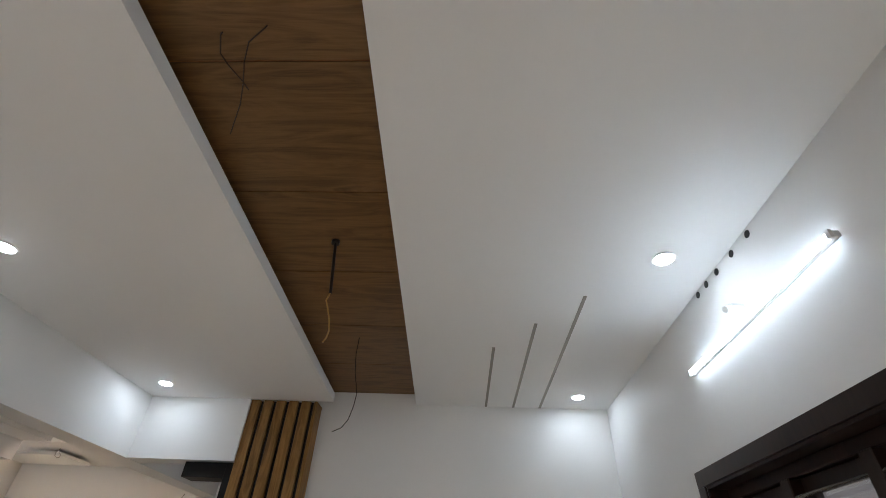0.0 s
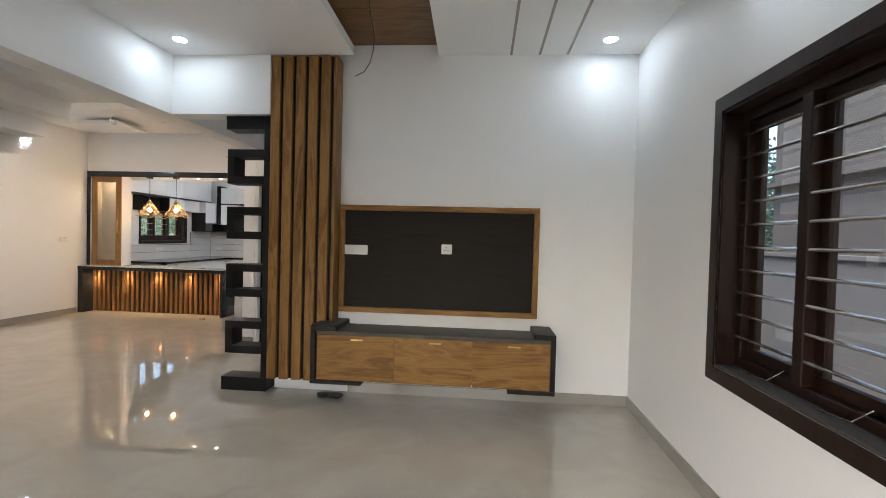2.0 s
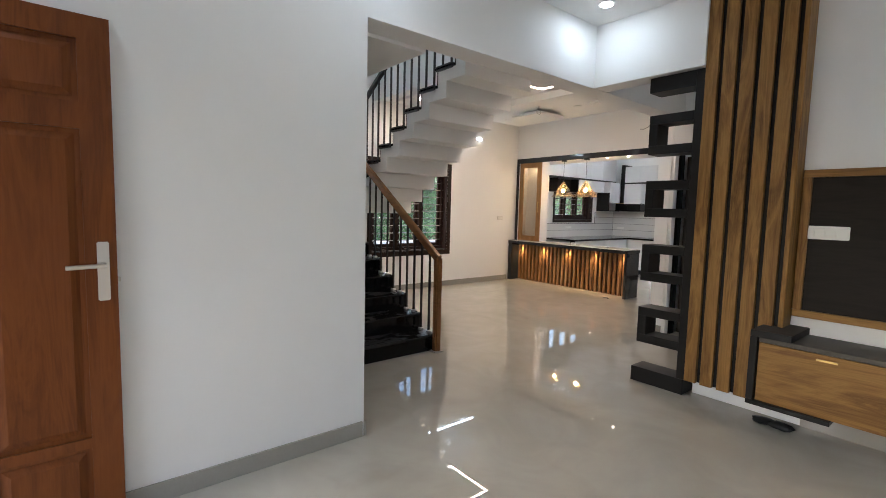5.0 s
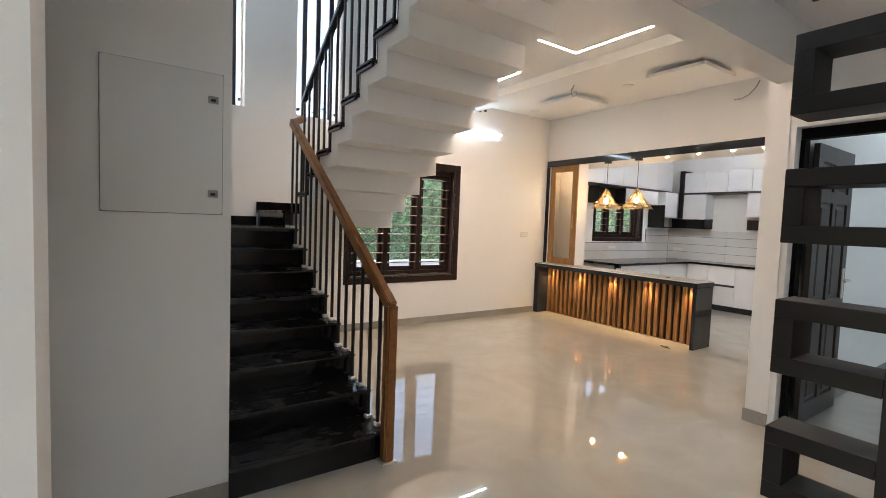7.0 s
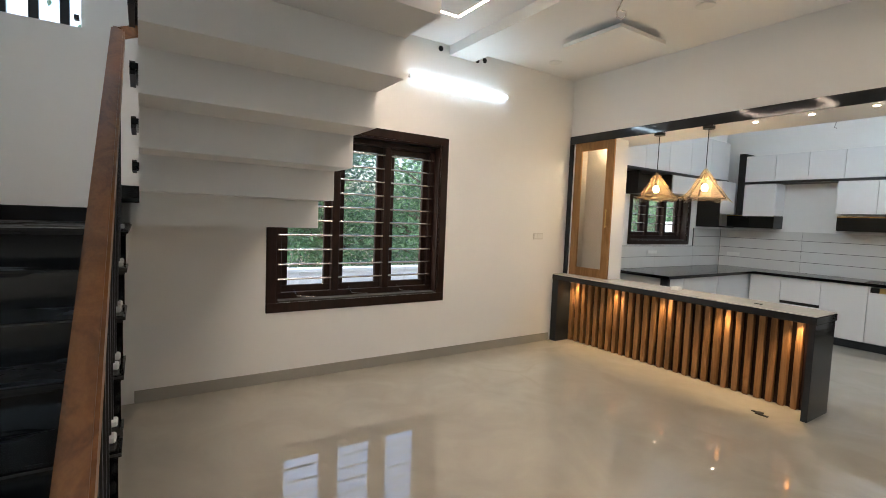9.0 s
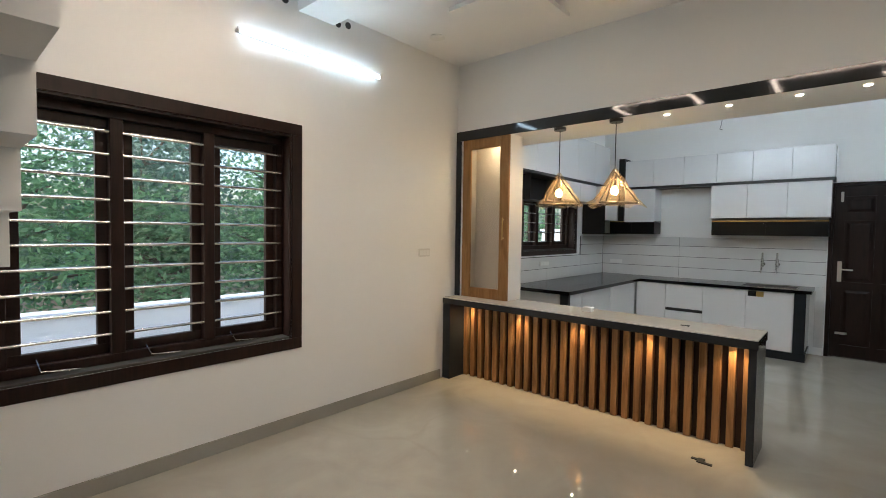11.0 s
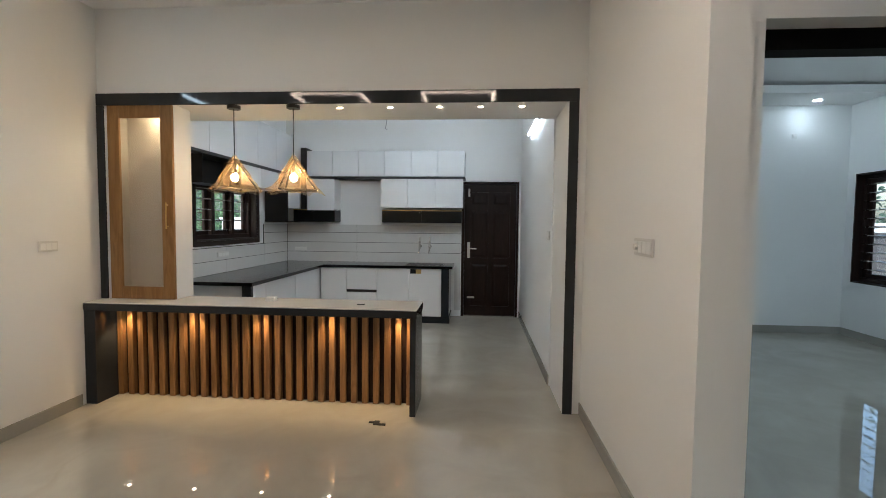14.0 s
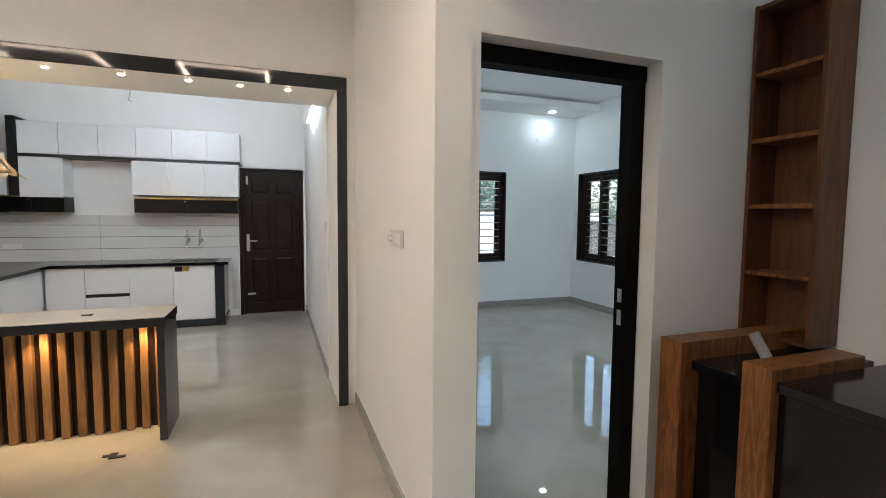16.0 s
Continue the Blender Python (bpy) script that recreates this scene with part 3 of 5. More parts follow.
# frame of the added, unseen south opening that brightens the living room
box_s = thing("window_8", (0, -0.5, 0.8), "dark stained wooden front window, unseen, added to let in daylight", "window", kind="structure")
part("window_frame", cubes((-0.95, 0.95, -0.53, -0.47, 2.24, 2.3), (-0.95, 0.95, -0.53, -0.47, 0.8, 0.86), (-0.95, -0.89, -0.53, -0.47, 0.86, 2.24), (0.89, 0.95, -0.53, -0.47, 0.86, 2.24), (-0.03, 0.03, -0.53, -0.47, 0.86, 2.24)), ESPRESSO, box_s)


def door_leaf(name, axis, c, out, u0, u1, z0, z1, thick, material, panels, label, handle_u, handle_dir, kind="", bolts=(), handle_z=1.07):
    """A panelled leaf; its seen face lies at c. panels: (u0, u1, z0, z1) as fractions."""
    box, point = side(axis, c, out)
    d = thing(name, point((u0 + u1) / 2, thick / 2, z0), label, "door", kind=kind)
    us, zs = (lambda f: u0 + (u1 - u0) * f), (lambda f: z0 + (z1 - z0) * f)
    holes = [(us(p[0]), us(p[1]), zs(p[2]), zs(p[3])) for p in panels]
    a, b = sorted((c, c + out * thick))
    part("leaf", wall_mesh(axis, a, b, u0, u1, z0, z1, holes), material, d)
    for h in holes:
        m, e = 0.016, 0.05
        part("panel", cubes(box(h[0], h[1], m, thick - m, h[2], h[3])), material, d)
        f = bmesh.new()
        x = [Vector(point(*q)) for q in ((h[0] + 0.02, m, h[2] + 0.02), (h[1] - 0.02, m, h[2] + 0.02), (h[1] - 0.02, m, h[3] - 0.02), (h[0] + 0.02, m, h[3] - 0.02),
             (h[0] + e, 0.003, h[2] + e), (h[1] - e, 0.003, h[2] + e), (h[1] - e, 0.003, h[3] - e), (h[0] + e, 0.003, h[3] - e))]
        v = [f.verts.new(q) for q in x]
        for q in ((0, 1, 5, 4), (1, 2, 6, 5), (2, 3, 7, 6), (3, 0, 4, 7), (4, 5, 6, 7)):
            f.faces.new([v[i] for i in q])
        bmesh.ops.recalc_face_normals(f, faces=f.faces[:])
        part("raised_panel", f, material, d)
    hz = z0 + handle_z
    plate = part("handle_plate", cubes(box(handle_u - 0.022, handle_u + 0.022, -0.008, 0.0, hz - 0.12, hz + 0.14), bevel=0.006, segments=2), NICKEL, d, "satin nickel lock plate")
    hb = rods((point(handle_u, -0.008, hz + 0.04), point(handle_u, -0.055, hz + 0.04), 0.009), (point(handle_u - 0.008 * handle_dir, -0.05, hz + 0.04), point(handle_u + 0.13 * handle_dir, -0.05, hz + 0.035), 0.0095))
    part("handle", hb, NICKEL, plate, "satin nickel lever handle", smooth=True)
    for z in bolts:
        part("bolt", cubes(box(handle_u - 0.015, handle_u + 0.015, -0.012, 0.0, z, z + 0.13) if z > 1.5 else box(handle_u - 0.02, handle_u + 0.1, -0.012, 0.0, z, z + 0.03), bevel=0.004), NICKEL, d, "nickel tower bolt")
    return d


SIX = ((0.12, 0.46, 0.84, 0.94), (0.54, 0.88, 0.84, 0.94), (0.12, 0.46, 0.44, 0.80), (0.54, 0.88, 0.44, 0.80), (0.12, 0.46, 0.07, 0.40), (0.54, 0.88, 0.07, 0.40))
THREE = ((0.58, 0.89, 0.84, 0.955), (0.58, 0.89, 0.185, 0.79), (0.58, 0.89, 0.02, 0.165), (0.12, 0.51, 0.685, 0.955), (0.12, 0.51, 0.525, 0.665), (0.12, 0.51, 0.37, 0.505), (0.12, 0.51, 0.22, 0.35), (0.12, 0.51, 0.06, 0.20))
door_leaf("door_1", "x", -2.65, -1, -0.30, 0.735, 0.012, 2.25, 0.04, TEAK, THREE, "open red-brown teak front door with raised panels", 0.685, -1, kind="structure", handle_z=1.15)
door_leaf("door_2", "y", 12.12, 1, -4.04, -3.20, 0.02, 2.18, 0.04, KDOOR, SIX, "closed dark brown panelled kitchen door", -3.97, 1, kind="structure", bolts=(1.98, 0.3))
door_leaf("door_3", "x", -2.70, -1, 6.50, 7.30, 0.012, 2.19, 0.038, BDOOR, SIX, "open grey-brown panelled bedroom door", 7.24, -1, kind="structure")
part("jamb", cubes((-4.09, -4.045, 12.082, 12.2, 0, 2.22), (-3.195, -3.16, 12.082, 12.2, 0, 2.22), (-4.045, -3.195, 12.082, 12.2, 2.185, 2.22), bevel=0.003), KDOOR, bpy.data.objects["door_2"], "dark brown door frame")
part("threshold", cubes((-4.045, -3.195, 12.075, 12.2, 0.0, 0.018)), STEEL, bpy.data.objects["door_2"], "bright metal threshold strip")
part("backing", cubes((-4.09, -3.16, 12.21, 12.22, 0, 2.22)), KDOOR, bpy.data.objects["door_2"])
bd = bpy.data.objects["door_3"]
part("jamb", cubes((-2.82, -2.75, 6.36, 6.46, 0, 2.205), (-1.91, -1.832, 6.372, 6.46, 0, 2.205), (-2.82, -1.832, 6.366, 6.46, 2.207, 2.285), bevel=0.003), JAMB, bd, "near-black wooden door frame")
part("strike_plate", cubes((-1.912, -1.91, 6.40, 6.43, 0.98, 1.06), (-1.912, -1.91, 6.40, 6.43, 1.10, 1.17)), NICKEL, bd, "nickel strike plate")
fd = bpy.data.objects["door_1"]
part("jamb", cubes((-2.62, -2.56, -0.58, -0.42, 0, 2.14), (-1.62, -1.56, -0.58, -0.42, 0, 2.14), (-2.62, -1.56, -0.58, -0.42, 2.142, 2.2), bevel=0.003), TEAK, fd, "teak door frame")
part("latch", cubes((-2.677, -2.663, 0.735, 0.747, 1.12, 1.14)), NICKEL, fd, "nickel latch tongue")


# ---- lamps of the place and added fill lamps ----
def downlight(x, y, z, lit, group, warm=False, r=0.05):
    d = thing("downlight", (x, y, z), ("round recessed downlight, glowing " + ("warm" if warm else "cool white")) if lit else "round recessed ceiling fitting, switched off", "downlight", group)
    ring = bmesh.new()
    rod(ring, (x, y, z), (x, y, z - 0.006), r + (0.006 if warm else 0.012), 24)
    part("rim", ring, PLASTIC, d, smooth=True)
    disc = bmesh.new()
    rod(disc, (x, y, z - 0.0061), (x, y, z - 0.009), r, 24)
    part("diffuser", disc, (WARM_DOWN if warm else COOL_DOWN) if lit else PLASTIC, d, "glowing diffuser" if lit else "")


downlight(-1.6, 5.15, 2.95, True, "lobby downlights", r=0.036)
for x, y, z in ((-2.39, 4.045, 3.18), (-2.27, 2.05, 3.18), (1.30, 4.275, 3.236), (1.334, 2.155, 3.236), (-2.2, 0.06, 3.18), (1.35, 0.05, 3.236)):
    downlight(x, y, z, True, "living room downlights")
for x, y in ((-5.02, 7.41), (-6.72, 7.5)):
    downlight(x, y, 3.29, False, "dining room downlights", r=0.06)
for x in (-5.0, -4.57, -4.155, -3.81, -3.472):
    downlight(x, 8.36, 2.505, True, "warm downlights over the kitchen opening", True, 0.019)
for x, y in ((0.75, 11.2), (-1.2, 11.2)):
    downlight(x, y, 3.26, True, "bedroom downlights")


def tube_light(axis, c, out, u0, u1, z, light=COOL_TUBE):
    """A wall batten: white channel and a round glowing tube, on a wall whose outside lies towards out."""
    box, point = side(axis, c, out)
    d = thing("tube_light", point((u0 + u1) / 2, 0, z), "switched-on white tube light batten on the wall, some added unseen as fill", "tube light")
    part("channel", cubes(box(u0, u1, -0.03, 0.0, z - 0.013, z + 0.013), bevel=0.003), PLASTIC, d)
    bm, rows = bmesh.new(), []
    for u in (u0 + 0.02, u1 - 0.02):
        rows.append([bm.verts.new(point(u, -0.0305 - 0.011 * math.sin(math.pi * i / 8), z + 0.0165 * math.cos(math.pi * i / 8))) for i in range(9)])
    for i in range(8):
        bm.faces.new((rows[0][i], rows[0][i + 1], rows[1][i + 1], rows[1][i]))
    bm.faces.new((rows[0][0], rows[1][0], rows[1][8], rows[0][8]))
    bm.faces.new(rows[0])
    bm.faces.new(rows[1][::-1])
    bmesh.ops.recalc_face_normals(bm, faces=bm.faces[:])
    part("tube", bm, light, d, "glowing half-round diffuser", smooth=True)
    for a, b in ((u0, u0 + 0.0195), (u1 - 0.0195, u1)):
        part("end_cap", cubes(box(a, b, -0.043, -0.0301, z - 0.0175, z + 0.0175)), PLASTIC, d)
    return d


tube_light("x", 1.64, 1, 1.46, 2.785, 2.85)
tube_light("x", -7.05, -1, 5.82, 7.09, 2.887, DINING_TUBE)
# two battens hidden behind the bedroom walls, added for the room's brightness
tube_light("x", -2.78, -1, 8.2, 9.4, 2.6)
tube_light("y", 6.50, -1, -0.6, 0.6, 2.6, BEDROOM_FILL)
# two unseen battens high in the stairwell, added to brighten stairs and passage
tube_light("y", 4.62, 1, -5.6, -4.4, 5.3, STAIR_FILL)
tube_light("x", -2.92, 1, 2.9, 4.1, 5.0, STAIR_FILL)
# unseen batten behind the opening's head, added to brighten the kitchen
tube_light("y", 8.85, -1, -5.6, -4.4, 2.95, KITCHEN_TUBE)
tube_light("x", -3.13, 1, 9.4, 10.8, 2.735, KITCHEN_TUBE)


def led_ring(x0, x1, y0, y1, z):
    d = thing("led_profile", ((x0 + x1) / 2, (y0 + y1) / 2, z), "square warm white LED profile in the ceiling", "LED light", "ceiling LED squares")
    w = 0.022
    for b in ((x0, x1, y1 - w, y1), (x0, x1, y0, y0 + w), (x0, x0 + w, y0 + w, y1 - w), (x1 - w, x1, y0 + w, y1 - w)):
        part("strip", cubes((*b, z - 0.001, z + 0.004)), WARM_STRIP, d, "glowing LED strip")


led_ring(-6.30, -5.36, 4.95, 5.89, 3.215)
led_ring(-4.57, -3.63, 4.95, 5.89, 3.215)
solid("led_strip", cubes((-6.7, -3.3, 5.93, 5.945, 3.265, 3.275)), COVE, "warm LED strip in the ceiling cove", "LED strip")


# ---- staircase ----
RISE, GO = 0.172, 0.28
X1, Y1A, Y1B, Y2A, Y2B = -3.90, 2.62, 3.54, 3.60, 4.56
stairs = thing("staircase", (-5.4, 3.5, 0), "black granite staircase with white folded concrete underside", "staircase", kind="structure")
for k in range(1, 9):
    nose, z = X1 - GO * (k - 1), RISE * k
    end = nose - GO - 0.02 if k < 8 else -7.05
    part("tread", cubes((end, nose + 0.02, Y1A, Y1B + 0.01, z - 0.03, z), bevel=0.009, segments=2), DUSTY, stairs, "dusty black granite tread")
    # thin pale strip: dust plus the nose's highlight as colour
    part("nosing", cubes((nose + 0.0201, nose + 0.022, Y1A, Y1B + 0.01, z - 0.012, z - 0.003)), DUSTY_GLINT, stairs, "dusty worn nosing line, edge glint put into its colour")
    part("riser", cubes((nose - 0.02, nose, Y1A, Y1B, z - RISE, z - 0.031)), GRANITE, stairs, "black polished granite riser")
    part("side_skirting", cubes((nose - GO if k < 8 else -7.037, nose, Y1A, Y1A + 0.012, z, z + 0.1)), GRANITE, stairs, "black granite side skirting")
    part("base", cubes((max(nose - GO, -7.05) if k < 8 else -7.05, nose - 0.021, Y1A, Y1B - 0.01, max(0, z - 0.22 if k > 3 else 0), z - 0.031)), WALL, stairs, "white plastered step body")
part("side_skirting", cubes((-7.05, -7.038, Y1A, 3.42, 8 * RISE, 8 * RISE + 0.1)), GRANITE, stairs)
# quarter landing, one step up
z9 = RISE * 9
part("tread", cubes((-7.05, -5.97, 3.42, Y2B, z9 - 0.03, z9), bevel=0.004), DUSTY, stairs, "dusty black granite landing")
part("riser", cubes((-7.05, -5.99, 3.44, 3.46, z9 - RISE, z9 - 0.031)), GRANITE, stairs)
part("side_skirting", cubes((-7.05, -7.038, 3.42, Y2B, z9, z9 + 0.1)), GRANITE, stairs)
part("underside", cubes((-7.05, -5.991, 3.56, Y2B, z9 - 0.148, z9 - 0.031)), WALL, stairs, "white painted landing underside")
N2 = range(10, 21)
for n in N2:
    nose, z = -5.99 + GO * (n - 10), RISE * n
    part("underside", wall_mesh('y', Y2A, Y2B, nose + 0.001, nose + GO + 0.001, z - RISE - 0.143, z - 0.026, [(nose + 0.14, nose + GO + 0.001, z - RISE - 0.143, z - 0.143)]), WALL, stairs, "white painted folded step")
    part("tread", cubes((nose - 0.02, nose + GO, Y2A - 0.03, Y2B, z - 0.025, z), bevel=0.003), GRANITE, stairs, "black granite tread")
    part("riser", cubes((nose - 0.012, nose, Y2A, Y2B, z - RISE, z - 0.026)), GRANITE, stairs)


def slope_bar(a, b, w, h, bevel=0.008):
    """A bar of section w x h from a to b, its sides upright."""
    a, b = Vector(a), Vector(b)
    bm, d = bmesh.new(), (b - a).normalized()
    s = d.cross(Vector((0, 0, 1))).normalized()
    u = s.cross(d)
    v = [bm.verts.new(p + s * i * w / 2 + u * j * h / 2) for p in (a, b) for i, j in ((-1, -1), (1, -1), (1, 1), (-1, 1))]
    for f in ((3, 2, 1, 0), (4, 5, 6, 7), (0, 1, 5, 4), (1, 2, 6, 5), (2, 3, 7, 6), (3, 0, 4, 7)):
        bm.faces.new([v[i] for i in f])
    bmesh.ops.recalc_face_normals(bm, faces=bm.faces[:])
    if bevel:
        bmesh.ops.bevel(bm, geom=bm.edges[:], offset=bevel, segments=2, affect="EDGES")
    return bm


rail = thing("stair_railing", (-3.84, 3.5, 0), "teak handrail on black metal balusters beside the lower flight", "railing")
part("newel", cubes((-3.875, -3.805, 3.475, 3.545, 0.0, 0.985), bevel=0.012, segments=2), RAIL_WOOD, rail, "square teak newel post")
part("foot_plate", cubes((-3.89, -3.79, 3.46, 3.56, 0.0, 0.012), bevel=0.003), NICKEL, rail)
HA, HB = Vector((-3.83, 3.51, 0.965)), Vector((-5.96, 3.51, 2.40))
part("handrail", slope_bar(HA, HB, 0.06, 0.075), RAIL_WOOD, rail, "rounded teak handrail")
part("handrail", slope_bar(HB + Vector((0.03, 0, -0.01)), (-6.0, 3.63, 2.46), 0.06, 0.06), RAIL_WOOD, rail)
for k in range(1, 9):
    for f in (0.28, 0.78):
        x, z = X1 - GO * (k - 1) - GO * f, RISE * k
        top = HA.z + (HB.z - HA.z) * (x - HA.x) / (HB.x - HA.x) - 0.03
        if x < -5.97:
            continue
        part("baluster", cubes((x - 0.009, x + 0.009, 3.501, 3.519, z, top)), BLACK_METAL, rail)
        part("base_cap", cubes((x - 0.024, x + 0.024, 3.487, 3.533, z, z + 0.026), bevel=0.006), PLASTIC, rail, "small white base cap")
rail2 = thing("stair_railing", (-5.0, 3.6, 1.72), "black metal railing beside the upper flight", "railing")
part("handrail", slope_bar((-5.96, 3.615, 2.62), (-3.2, 3.615, 4.36), 0.05, 0.05, 0.006), BLACK_METAL, rail2)
for n in range(10, 20):
    for f in (0.2, 0.7):
        x, z = -5.99 + GO * (n - 10) + GO * f, RISE * n
        part("baluster", cubes((x - 0.009, x + 0.009, 3.606, 3.624, z, 2.62 + (x + 5.96) * 1.74 / 2.76)), BLACK_METAL, rail2)
    part("shoe", cubes((-5.99 + GO * (n - 10), -5.99 + GO * (n - 9) - 0.03, 3.57, 3.59, RISE * n - 0.04, RISE * n + 0.012)), BLACK_METAL, rail2)

# ---- living room ----
slat_wall = thing("slat_panel", (-1.4, 4.5, 0.142), "tall panel of golden oak slats on a black backing", "wall panel")
part("backing", cubes((-1.74, -1.118, 4.456, 4.599, 0.146, 3.178)), DARK_LAM, slat_wall, "black recess between slats")
slat = part("slat", cubes((-1.742, -1.654, 4.42, 4.455, 0.142, 3.179), bevel=0.003), OAK, slat_wall, "golden oak slat")
for k in range(1, 5):
    like(slat, "slat", slat_wall, (0.1205 * k, 0, 0))
part("slat", cubes((-1.14, -1.11, 4.42, 4.455, 0.142, 3.179), bevel=0.003), OAK, slat_wall, "narrow golden oak edge slat")
part("side_panel", cubes((-1.1175, -1.1105, 4.4555, 4.599, 0.146, 3.178)), OAK, slat_wall, "oak side panel")

tv = thing("television_backdrop", (-0.16, 4.6, 0.78), "dark wenge television panel with an oak frame on the wall", "tv panel")
tx0, tx1, tz0, tz1, tw = -1.1, 0.79, 0.787, 1.813, 0.051
part("backing", cubes((tx0 + tw, tx1 - tw, 4.576, 4.599, tz0 + tw, tz1 - tw)), WENGE, tv, "dark wenge laminate board")
for b in ((tx0, tx1, tz1 - tw, tz1), (tx0, tx1, tz0, tz0 + tw), (tx0, tx0 + tw, tz0 + tw, tz1 - tw), (tx1 - tw, tx1, tz0 + tw, tz1 - tw)):
    part("border", cubes((b[0], b[1], 4.552, 4.599, b[2], b[3]), bevel=0.003), OAK_X if b[1] - b[0] > 1 else OAK, tv, "oak border")


def switch_plate(axis, c, out, u0, u1, z0, z1, n, label="white modular switch plate", holes=False):
    """A plate on the wall face with rockers or a socket; out points away from the room."""
    box, point = side(axis, c, out)
    d = thing("switch_plate", point((u0 + u1) / 2, 0, z0), label, "switch")
    part("plate", cubes(box(u0, u1, -0.012, 0.0, z0, z1), bevel=0.004, segments=2), SWITCH if axis == "x" else PLASTIC, d)
    w = (u1 - u0 - 0.02) / n
    for k in range(n):
        part("rocker", cubes(box(u0 + 0.01 + w * k + 0.002, u0 + 0.01 + w * (k + 1) - 0.002, -0.016, -0.0121, z0 + 0.015, z1 - 0.015), bevel=0.002), PLASTIC, d)
    if holes:
        m, zc = (u0 + u1) / 2, (z0 + z1) / 2
        for du, dz in ((0, 0.017), (-0.014, -0.012), (0.014, -0.012)):
            part("socket_hole", rods((point(m + du, -0.0155, zc + dz), point(m + du, -0.0166, zc + dz), 0.005), sides=8), BLACK_RUBBER, d)
    return d


switch_plate("y", 4.576, 1, -1.083, -0.827, 1.339, 1.43, 4, "wide white switch plate on a dark panel")
switch_plate("y", 4.576, 1, -0.117, -0.018, 1.364, 1.457, 1, "white power socket plate on a dark panel", True)

con = thing("tv_console", (-0.16, 4.4, 0.195), "wall-hung oak television console with dark corner brackets", "tv console")
part("body", cubes((-1.18, 0.88, 4.236, 4.599, 0.241, 0.633), bevel=0.002), OAK_X, con)
part("top", cubes((-1.185, 0.885, 4.208, 4.599, 0.634, 0.667), bevel=0.003), CONSOLE_TOP, con, "dusty grey laminate top")
for a, b in ((-1.182, -0.483), (-0.479, 0.205), (0.209, 0.882)):
    dr = part("drawer_front", cubes((a, b, 4.216, 4.235, 0.226, 0.63), bevel=0.002), OAK_X, con, "oak drawer front")
    m = (a + b) / 2 + 0.02
    part("handle", cubes((m - 0.054, m + 0.054, 4.198, 4.204, 0.59, 0.602), (m - 0.05, m - 0.042, 4.204, 4.216, 0.591, 0.601), (m + 0.042, m + 0.05, 4.204, 4.216, 0.591, 0.601)), BRASS, dr, "slim dull brass handle")
for s, a, b, c, e in ((1, -1.23, -0.995, -1.23, -0.77), (-1, 0.915, 0.735, 0.915, 0.515)):
    part("bracket", cubes((min(a, b), max(a, b), 4.188, 4.599, 0.669, 0.712), (min(a, a + s * 0.042), max(a, a + s * 0.042), 4.188, 4.599, 0.229, 0.668), (min(c, e), max(c, e), 4.188, 4.599, 0.195, 0.2255), bevel=0.002), DARK_LAM, con, "dark brown corner bracket")
    part("bracket_top", cubes((min(a, b) + 0.004, max(a, b) - 0.004, 4.193, 4.595, 0.7125, 0.715)), LAM_TOP, con, "dusty bracket top")

div = thing("divider_shelf", (-2.0, 4.56, 0), "dark laminate open divider of stacked box frames", "divider")
part("post", cubes((-1.824, -1.7425, 4.467, 4.599, 0.1285, 2.628), bevel=0.002), DARK_LAM, div)
for z0, z1 in ((1.987, 2.313), (1.458, 1.764), (0.904, 1.217), (0.357, 0.668)):
    t, x0, x1 = 0.072, -2.185, -1.825
    part("box_frame", cubes((x0, x1, 4.467, 4.66, z1 - t, z1), (x0, x1, 4.467, 4.66, z0, z0 + t), (x0, x0 + t, 4.467, 4.66, z0 + t, z1 - t), bevel=0.002), DARK_LAM, div, "dark box-shaped shelf")
    part("dust", cubes((x0 + t + 0.002, x1, 4.471, 4.657, z0 + t, z0 + t + 0.0015)), LAM_TOP, div, "thin dust on the shelf")
    part("dust", cubes((x0 + 0.003, x1, 4.471, 4.657, z1, z1 + 0.0015)), LAM_TOP, div, "thin dust on the shelf")
part("foot", cubes((-2.215, -1.765, 4.46, 4.66, 0, 0.128), bevel=0.002), DARK_LAM, div)
part("dust", cubes((-2.21, -1.828, 4.465, 4.657, 0.128, 0.1295)), LAM_TOP, div, "thin dust on the foot")
part("top_block", cubes((-2.2, -1.825, 4.467, 4.66, 2.505, 2.628), bevel=0.002), DARK_LAM, div)


def blob(bm, c, r, squash, seed, detail=2):
    ret = bmesh.ops.create_icosphere(bm, subdivisions=detail, radius=1)
    for v in ret["verts"]:
        n = noise.noise(v.co * 1.6 + Vector((seed, 0, 0)))
        v.co = Vector(c) + Vector((v.co.x * r * squash[0], v.co.y * r * squash[1], v.co.z * r * squash[2])) * (1 + 0.35 * n)
    return bm


bm = bmesh.new()
blob(bm, (-1.17, 4.42, 0.02), 0.075, (1.1, 0.7, 0.3), 1)
blob(bm, (-1.06, 4.40, 0.026), 0.07, (1.0, 0.6, 0.4), 5)
solid("rag", bm, BLACK_RUBBER, "crumpled black rag on the floor", "rag", base=(-1.1, 4.42, 0), smooth=True)

